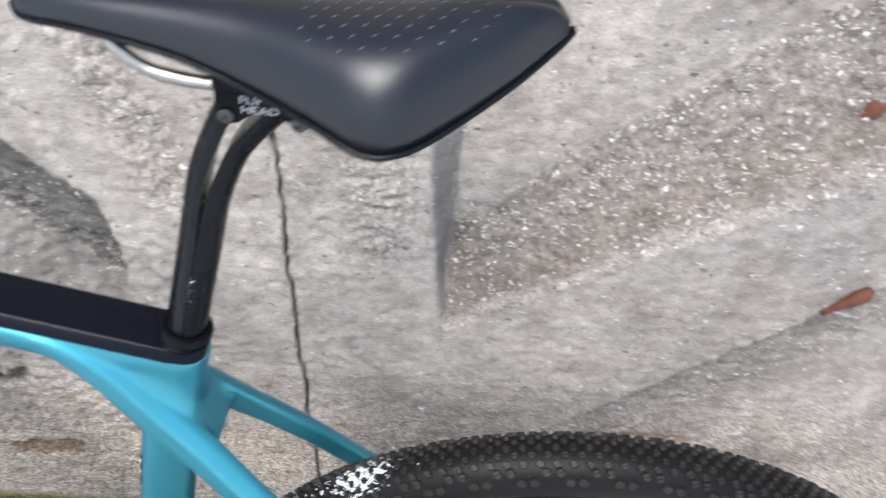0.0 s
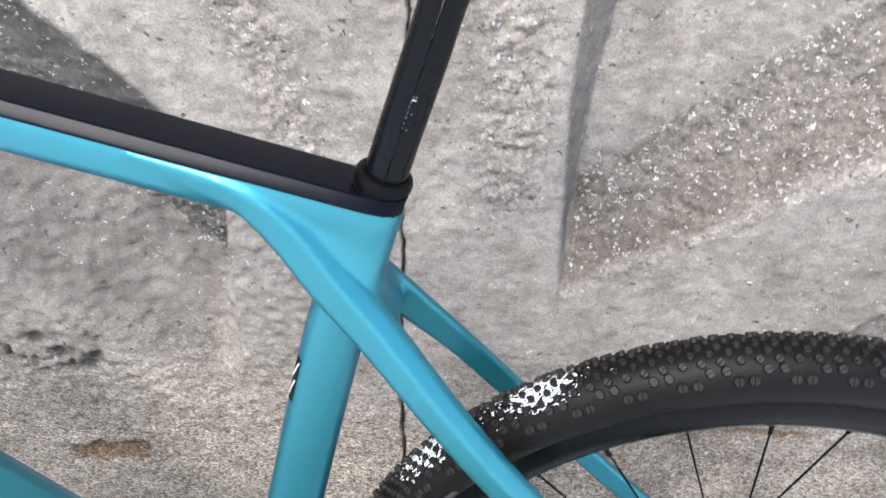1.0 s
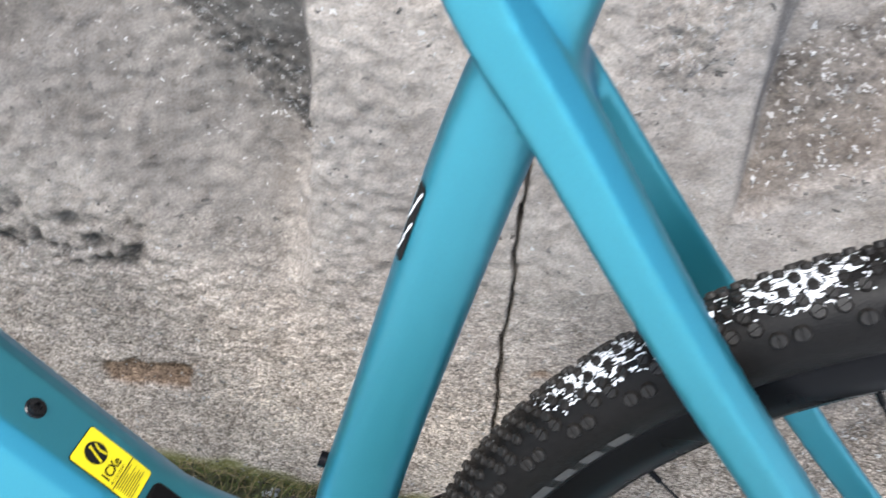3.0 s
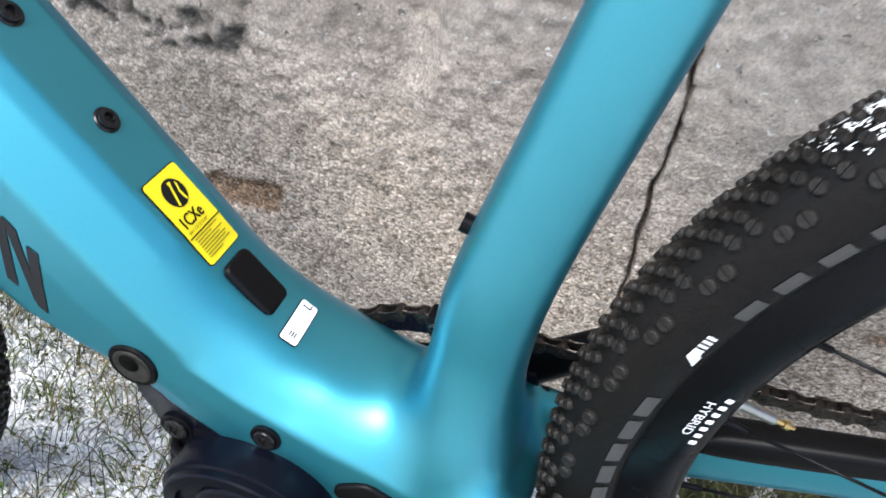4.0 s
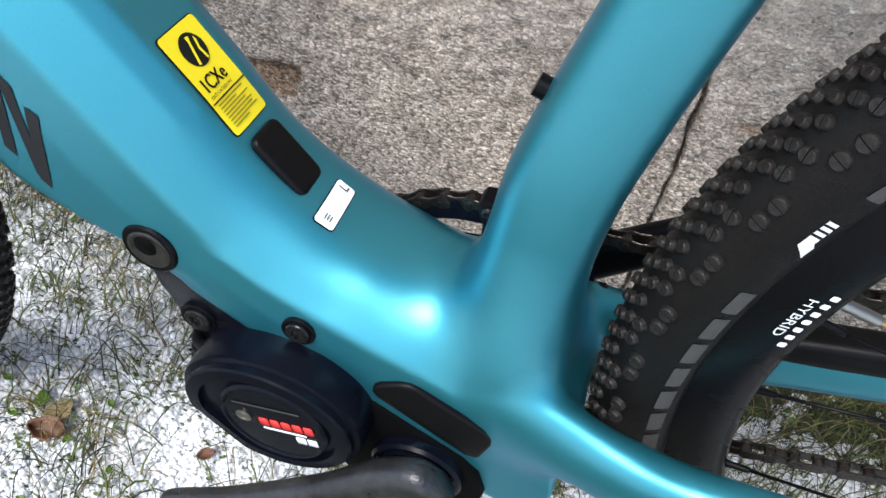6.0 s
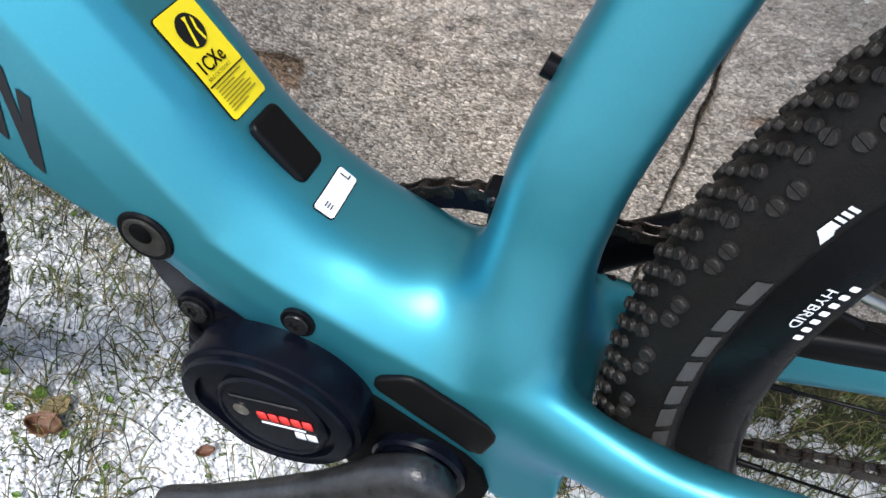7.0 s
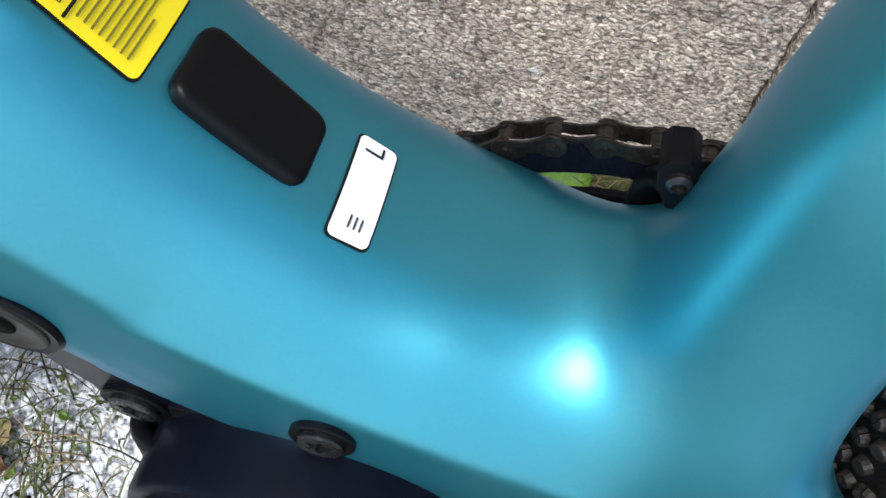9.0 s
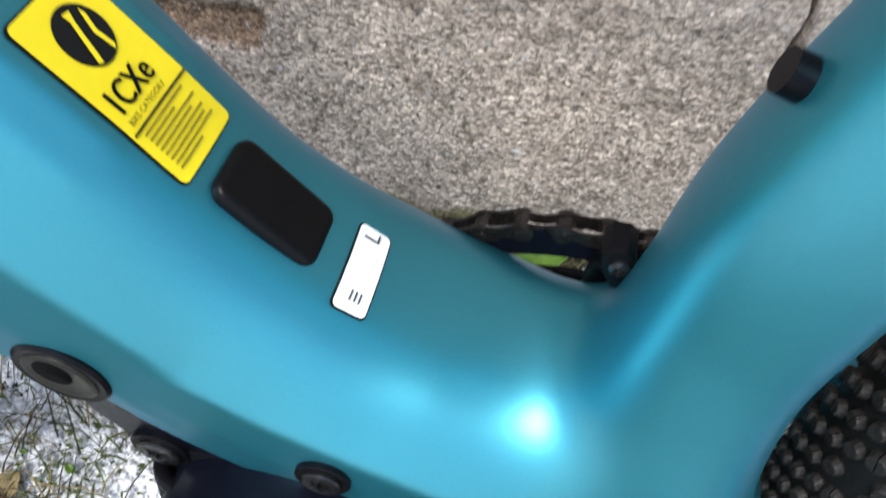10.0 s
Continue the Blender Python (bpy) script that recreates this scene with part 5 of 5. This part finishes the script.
def build_crank():
    crank = new("crankset")
    crank.parent = bike
    crank["label"] = "black crank arm with chainring on the far side"
    d = Vector((-0.80, 0, -0.60))
    for s in (-1, 1):
        axle = Vector((0.034, 0, 0.252 if s < 0 else 0.2695))
        a = d * (1 if s < 0 else -1)
        bm = bmesh.new()
        tube(bm, [(*(axle + Vector((0, s * 0.070, 0)) - a * 0.024), 0.007, 0.010), (*(axle + Vector((0, s * 0.071, 0)) - a * 0.014), 0.011, 0.0195), (*(axle + Vector((0, s * 0.072, 0)) + a * 0.012), 0.011, 0.0205), (*(axle + Vector((0, s * 0.078, 0)) + a * 0.05), 0.0095, 0.0155), (*(axle + Vector((0, s * 0.087, 0)) + a * 0.12), 0.0085, 0.0135), (*(axle + Vector((0, s * 0.090, 0)) + a * 0.172), 0.0080, 0.0135), (*(axle + Vector((0, s * 0.090, 0)) + a * 0.186), 0.006, 0.008)], 5, 2.6, 24)
        part("crank_arm", bm, CRANK if s < 0 else PLASTIC, crank, "worn black carbon crank arm" if s < 0 else "black crank arm on the chain side")
    bm = bmesh.new()
    disc_stack(bm, [(0.0125, -0.068), (0.0125, 0.075)], plane_pose((0.034, 0, 0.254), (1, 0, 0), (0, 0, 1)), 24)
    part("spindle", bm, PLASTIC, crank)
    bm = bmesh.new()
    disc_stack(bm, [(0.060, -0.0015), (0.060, 0.0012), (0.0585, 0.0018), (0.030, 0.0020), (0.028, 0.0050), (0.012, 0.0055)], plane_pose((BB.x, 0.0510, BB.z), (1, 0, 0), (0, 0, 1)), 48)
    sharpen(part("guard_disc", bm, PLASTIC, crank, "black disc inside the chainring"), 40)
    # toothed ring
    teeth = 44
    bm = bmesh.new()
    outer, inner = [], []
    for i in range(teeth * 4):
        r = 0.0905 if i % 4 in (0, 1) else 0.0855
        t = 2 * math.pi * i / (teeth * 4)
        outer.append((r * math.cos(t), r * math.sin(t)))
        inner.append((0.0785 * math.cos(t), 0.0785 * math.sin(t)))
    loops = []
    m = plane_pose((BB.x, 0.0465, BB.z), (1, 0, 0), (0, 0, 1))
    for (ox, oy), (ix, iy) in zip(outer, inner):
        loops.append([m @ Vector((ox, oy, 0)), m @ Vector((ox, oy, 0.003)), m @ Vector((ix, iy, 0.004)), m @ Vector((ix, iy, -0.001))])
    rings(bm, loops, closed=True)
    part("chainring", bm, BLACK_PAINT, crank, smooth=False)
    for k in range(5):
        t = radians(83 + 72 * k)
        u = Vector((math.cos(t), 0, math.sin(t)))
        bm = bmesh.new()
        tube(bm, [(*(BB + Vector((0, 0.046, 0)) + u * 0.012), 0.003, 0.014), (*(BB + Vector((0, 0.047, 0)) + u * 0.045), 0.003, 0.013), (*(BB + Vector((0, 0.0465, 0)) + u * 0.078), 0.0025, 0.014)], 4, 3, 16)
        part("spider_arm", bm, BLACK_PAINT, crank)


build_crank()


def build_chain():
    """Chain round the ring, up to the cassette and back along the lower run."""
    chain = new("chain")
    chain.parent = bike
    chain["label"] = "dark oily bicycle chain with steel pins"
    y = 0.0465
    path = []
    r = 0.0890
    for i in range(41):
        a = radians(84 + 196 * i / 40)
        path.append((BB.x + r * math.cos(a), BB.z + r * math.sin(a)))
    path.append((HUB.x, HUB.z - 0.070))
    pts = [(HUB.x, HUB.z + 0.046)] + path
    dense = []
    for (ax, az), (bx, bz) in zip(pts, pts[1:]):
        n = max(1, int(math.hypot(bx - ax, bz - az) / 0.002))
        dense += [(ax + (bx - ax) * k / n, az + (bz - az) * k / n) for k in range(n)]
    joints, acc = [dense[0]], 0.0
    for a, b in zip(dense, dense[1:]):
        acc += math.hypot(b[0] - a[0], b[1] - a[1])
        if acc >= 0.0127:
            joints.append(b)
            acc = 0.0
    for i, (a, b) in enumerate(zip(joints, joints[1:])):
        u = Vector((b[0] - a[0], 0, b[1] - a[1]))
        L = u.length
        half = 0.0038 if i % 2 else 0.0026
        bm = bmesh.new()
        for s in (-1, 1):
            m = plane_pose((a[0] + u.x / 2, y + s * half + 0.0005, a[1] + u.z / 2), u, Vector((-u.z, 0, u.x)) if u.x > 0 else Vector((u.z, 0, -u.x)))
            side = [(L / 2 + 0.0044 * math.cos(radians(q)), 0.0044 * math.sin(radians(q))) for q in range(-125, 126, 25)]
            plate = side + [(0.0, 0.0028)] + [(-px_, -py_) for px_, py_ in side] + [(0.0, -0.0028)]
            prism(bm, plate, m, 0.0012, 0.0003, 1)
        disc_stack(bm, [(0.0012, -0.0046), (0.0018, -0.0042), (0.0018, -0.0036), (0.0037, -0.0032), (0.0037, 0.0034), (0.0018, 0.0036), (0.0018, 0.0044)], plane_pose((a[0], y, a[1]), (1, 0, 0), (0, 0, 1)), 10)
        sharpen(part("chain_link", bm, CHAIN_STEEL, chain), 30)


build_chain()


def build_fittings():
    # chain stay guard on the drive side
    bm = bmesh.new()
    tube(bm, [(0.195, 0.053, 0.326, 0.0118, 0.009), (0.205, 0.054, 0.327, 0.0122, 0.012), (0.230, 0.055, 0.333, 0.0117, 0.012), (0.340, 0.061, 0.357, 0.0105, 0.011), (0.40, 0.064, 0.370, 0.0098, 0.008)], 5, 3.2, 20)
    part("chain_stay_guard", bm, SOFT_RUBBER, bike, "black rubber chain stay guard")
    # chain catcher on the front of the seat tube
    tip = new("guide_tip")
    tip.parent = bike
    tip["label"] = "black chain catcher on the seat tube with a metal screw"
    bm = bmesh.new()
    prism(bm, [(-0.0030, -0.0095), (0.0020, -0.0100), (0.0048, -0.0050), (0.0050, 0.0052), (0.0030, 0.0080), (-0.0020, 0.0086), (-0.0046, 0.0060), (-0.0050, -0.0020)], plane_pose((0.0302, 0.026, 0.3825), (0.95, 0, 0.31), (-0.31, 0, 0.95)), 0.012, 0.0016, 2)
    sharpen(part("catcher_body", bm, PLASTIC, tip), 40)
    bm = bmesh.new()
    disc_stack(bm, [(0.0032, -0.001), (0.0032, 0.0012), (0.0028, 0.0016), (0.0018, 0.0022), (0.0016, 0.0010), (0.0001, 0.0010)], plane_pose((0.0300, 0.0138, 0.3845), (1, 0, 0.2), (-0.2, 0, 1)), 20)
    sharpen(part("screw", bm, BOLT, tip, "small dark screw"), 40)
    bm = bmesh.new()
    tube(bm, [(0.034, 0.018, 0.378, 0.005, 0.006), (0.033, 0.030, 0.366, 0.004, 0.006), (0.032, 0.038, 0.352, 0.003, 0.006), (0.032, 0.040, 0.335, 0.003, 0.005)], 4, 3, 14)
    part("catcher_arm", bm, PLASTIC, tip)
    # bottle bosses: bolts on the down tube, one on the seat tube
    for x, z in ((-0.197, 0.515), (-0.152, 0.470)):
        bm = bmesh.new()
        m = plane_pose((x, 0.0, z - 0.002), (-0.7071, 0, 0.7071), (0, -1, 0))
        disc_stack(bm, [(0.0072, -0.002), (0.0072, 0.0018), (0.0064, 0.0026), (0.0056, 0.0026), (0.0054, 0.0040), (0.0030, 0.0044), (0.0028, 0.0022), (0.0001, 0.0022)], m, 28)
        sharpen(part("bottle_bolt", bm, BOLT, bike, "glossy black bottle cage bolt"), 35)
    bm = bmesh.new()
    disc_stack(bm, [(0.0050, -0.006), (0.0050, 0.004), (0.0042, 0.0045), (0.0042, 0.0065), (0.0048, 0.0070), (0.0048, 0.0105), (0.0026, 0.0110)], plane_pose((0.0432, 0.0, 0.4715), (0, 1, 0), (0.236, 0, 0.972)), 24)
    bolt = sharpen(part("bottle_bolt", bm, PLASTIC, bike, "black capped bolt on the seat tube"), 35)
    # recessed port and bolts on the side faces
    def torx(m, r):
        """Six-lobed socket head."""
        loops = []
        for k, h in ((1.0, -0.0045), (1.0, 0.0018), (0.92, 0.0024)):
            loops.append([m @ Vector((r * k * math.cos(2 * math.pi * i / 48), r * k * math.sin(2 * math.pi * i / 48), h)) for i in range(48)])
        for k, h in ((0.50, 0.0024), (0.46, 0.0009), (0.05, 0.0009)):
            loops.append([m @ Vector((r * k * (1 + 0.22 * math.cos(6 * 2 * math.pi * i / 48)) * math.cos(2 * math.pi * i / 48), r * k * (1 + 0.22 * math.cos(6 * 2 * math.pi * i / 48)) * math.sin(2 * math.pi * i / 48), h)) for i in range(48)])
        bm = bmesh.new()
        rings(bm, loops)
        return bm

    def facing(x, y, z, lean=0.0):
        return plane_pose((x, y, z), (0.86, 0, -0.5), (0.5, lean, 0.86))

    m = facing(-0.1195, -0.0500, 0.3500)
    bm = bmesh.new()
    disc_stack(bm, [(0.0152, -0.004), (0.0152, 0.0010), (0.0142, 0.0020), (0.0118, 0.0018)], m, 40)
    port = sharpen(part("frame_port", bm, PLASTIC, bike, "round port with a dark metal liner"), 30)
    bm = bmesh.new()
    disc_stack(bm, [(0.0118, 0.0010), (0.0117, 0.0021), (0.0104, 0.0026), (0.0092, 0.0023), (0.0001, 0.0022)], m, 40)
    sharpen(part("port_liner", bm, DARK_STEEL, port, "dark metal liner"), 50)
    # the closed liner has no hole: a black disc paints its dark inside
    bm = bmesh.new()
    disc_stack(bm, [(0.0062, 0.0010), (0.0060, 0.0026), (0.0001, 0.0026)], m @ Matrix.Translation((-0.0024, 0.0014, 0)), 30)
    part("port_hollow_shade", bm, VOID_BLACK, port, "black disc standing for the shaded hollow of the port")
    for x, y, z, seat in ((-0.0395, -0.0522, 0.3285, 0.0090), (-0.0995, -0.0485, 0.3010, 0.0108)):
        m = facing(x, y, z, 0.05 if x > -0.05 else 0.0)
        bm = bmesh.new()
        disc_stack(bm, [(seat, -0.004), (seat, 0.0003), (seat * 0.94, 0.0007), (seat * 0.80, 0.0005), (seat * 0.76, 0.0003)], m, 36)
        ring = sharpen(part("bolt_seat", bm, PLASTIC, bike, "black recess round a motor bolt"), 30)
        sharpen(part("frame_bolt", torx(m @ Matrix.Translation((0, 0, -0.0002)), seat * 0.72), BOLT, ring, "dark star-socket motor bolt"), 30)
    # soft plug on the top face of the down tube
    m = plane_pose((-0.0715, -0.001, 0.3890), (0.735, 0.0, -0.678), (0, 1, 0))
    bm = bmesh.new()
    prism(bm, round_rect(0.037, 0.0225, 0.0045, 4), m @ Matrix.Translation((0, 0, -0.003)), 0.0074, 0.0026, 3)
    sharpen(part("charge_port_plug", bm, SOFT_RUBBER, bike, "black rubber plug on the down tube"), 60)
    # cable port cover on the side by the bottom bracket
    m = plane_pose((0.0360, -0.0500, 0.2975), (0.935, 0.02, -0.355), (0.33, 0.08, 0.90))
    bm = bmesh.new()
    prism(bm, [(-0.0345, -0.003), (-0.0335, -0.0065), (-0.030, -0.0088), (0.028, -0.0125), (0.033, -0.0122), (0.0348, -0.0095), (0.0335, 0.004), (0.031, 0.0088), (0.0245, 0.0125), (-0.016, 0.0142), (-0.0215, 0.0132), (-0.026, 0.0098), (-0.0335, 0.001)], m @ Matrix.Translation((0, 0, -0.003)), 0.0065, 0.0022, 3)
    sharpen(part("cable_port_cover", bm, SOFT_RUBBER, bike, "black rounded cover plate by the bottom bracket"), 60)


build_fittings()


def build_decals():
    along = Vector((0.727, 0.0, -0.686))
    # yellow category sticker: x runs across the tube, y up along it
    m = plane_pose((-0.1080, -0.0005, 0.4240), (0, 1, 0), -along)
    if m.to_3x3().col[2].z < 0:
        m = plane_pose((-0.1080, -0.0005, 0.4240), (0, -1, 0), -along)
    sheet("sticker_edge", round_rect(0.0290, 0.0542, 0.0024), m, INK, bike, frame_ob, 0.0004, "black sticker edge")
    st = sheet("category_sticker", round_rect(0.0278, 0.0530, 0.002), m, YELLOW, bike, frame_ob, 0.0009, "yellow bike category sticker with black print")
    T = Matrix.Translation
    ring = [(0.0078 * math.cos(radians(a)), 0.0082 * math.sin(radians(a))) for a in range(0, 360, 12)]
    sheet("pictogram", ring, m @ T((0.0, 0.0140, 0)), INK, st, frame_ob, 0.0013, "black round road pictogram")
    for pts in ([(-0.0040, -0.0064), (-0.0025, -0.0070), (-0.0005, -0.0005), (0.0008, 0.0035), (0.0020, 0.0060), (-0.0006, 0.0064), (-0.0004, 0.0040), (-0.0022, -0.0010)],
                [(0.0030, -0.0070), (0.0042, -0.0062), (0.0036, -0.0010), (0.0050, 0.0030), (0.0044, 0.0050), (0.0036, 0.0030), (0.0022, -0.0010)]):
        sheet("pictogram_lane", pts, m @ T((0.0, 0.0140, 0)), YELLOW, st, frame_ob, 0.0017)
    for dx in (-0.00025, 0.0, 0.00025):
        lettering("lettering", "1CXe", 0.0098, m @ T((dx - 0.0028, -0.0010, 0)), INK, st, frame_ob, 0.0014, 0.78)
    lettering("lettering", "BIKE CATEGORY", 0.0023, m @ T((-0.0030, -0.0066, 0)), INK, st, frame_ob, 0.0014, 1.0)
    sheet("printed_bar", round_rect(0.0268, 0.0007, 0.0002, 2), m @ T((0, -0.0090, 0)), INK, st, frame_ob, 0.0014)
    for k, w in enumerate((0.0200, 0.0130, 0.0210, 0.0170, 0.0205, 0.0190, 0.0210, 0.0120)):
        sheet("printed_bar", round_rect(w, 0.00055, 0.0002, 2), m @ T(((w - 0.0225) / 2, -0.0108 - 0.0017 * k, 0)), FINE_PRINT, st, frame_ob, 0.0014)
    # white size label
    m = plane_pose((-0.0448, -0.0022, 0.3690), (-0.03, 1, 0.0), Vector((-0.9, -0.03, 0.3)))
    if m.to_3x3().col[2].z < 0:
        m = plane_pose((-0.0448, -0.0022, 0.3690), (0.03, -1, 0.0), Vector((0.9, 0.03, -0.3)))
    sheet("label_edge", round_rect(0.0310, 0.0125, 0.002), m, INK, bike, frame_ob, 0.0004, "dark label edge")
    lb = sheet("size_label", round_rect(0.0298, 0.0113, 0.0018), m, WHITE, bike, frame_ob, 0.0009, "white size label with a black letter")
    lettering("lettering", "L", 0.0080, m @ T((0.0115, 0.0006, 0)), INK, lb, frame_ob, 0.0014)
    for k in range(3):
        sheet("printed_bar", round_rect(0.0035, 0.0006, 0.0002, 2), m @ T((-0.0098, -0.002 + 0.0016 * k, 0)), GREY_PRINT, lb, frame_ob, 0.0014)
    # brand letters on the side of the down tube, as plain strokes
    m = plane_pose((0, -0.053, 0), (1, 0, 0), (0, 0, 1))
    for poly in ([(-0.1850, 0.4310), (-0.1790, 0.4325), (-0.1840, 0.3830), (-0.1895, 0.3875)], [(-0.1800, 0.4325), (-0.1740, 0.4260), (-0.1700, 0.3700), (-0.1755, 0.3760)], [(-0.1700, 0.4175), (-0.1640, 0.4140), (-0.1690, 0.3685), (-0.1745, 0.3730)]):
        sheet("printed_stroke", poly, m, STROKE, bike, frame_ob, 0.0005, "dark grey printed stroke")
    # badge on the front of the seat tube
    m = plane_pose((0.080, -0.013, 0.665), Vector((0.236, 0, 0.972)), (0.75, -0.65, -0.18))
    sheet("seat_tube_badge", round_rect(0.044, 0.011, 0.003), m, INK, bike, frame_ob, 0.0005, "black printed badge with white marks")
    for k, (u, v, w, h) in enumerate(((0.013, 0.002, 0.012, 0.0018), (0.006, -0.001, 0.010, 0.0016), (-0.004, 0.002, 0.012, 0.0016), (-0.013, -0.001, 0.010, 0.0018))):
        sheet("printed_bar", round_rect(w, h, 0.0005, 2), m @ T((u, v, 0)) @ pose(0, 0, 0, 0, 0, 25), WHITE, bike, frame_ob, 0.0009, "white printed mark")


build_decals()


def build_fork():
    fork = new("fork")
    fork.parent = bike
    fork["label"] = "black carbon fork holding the front wheel"
    for s in (-1, 1):
        bm = bmesh.new()
        tube(bm, [(-0.440, s * 0.020, 0.790, 0.014, 0.020), (-0.450, s * 0.042, 0.740, 0.011, 0.018), (-0.490, s * 0.052, 0.560, 0.010, 0.015), (FRONT_HUB.x, s * 0.054, FRONT_HUB.z, 0.008, 0.012)], 6, 2.4, 20)
        part("fork_blade", bm, BLACK_PAINT, fork)


build_fork()
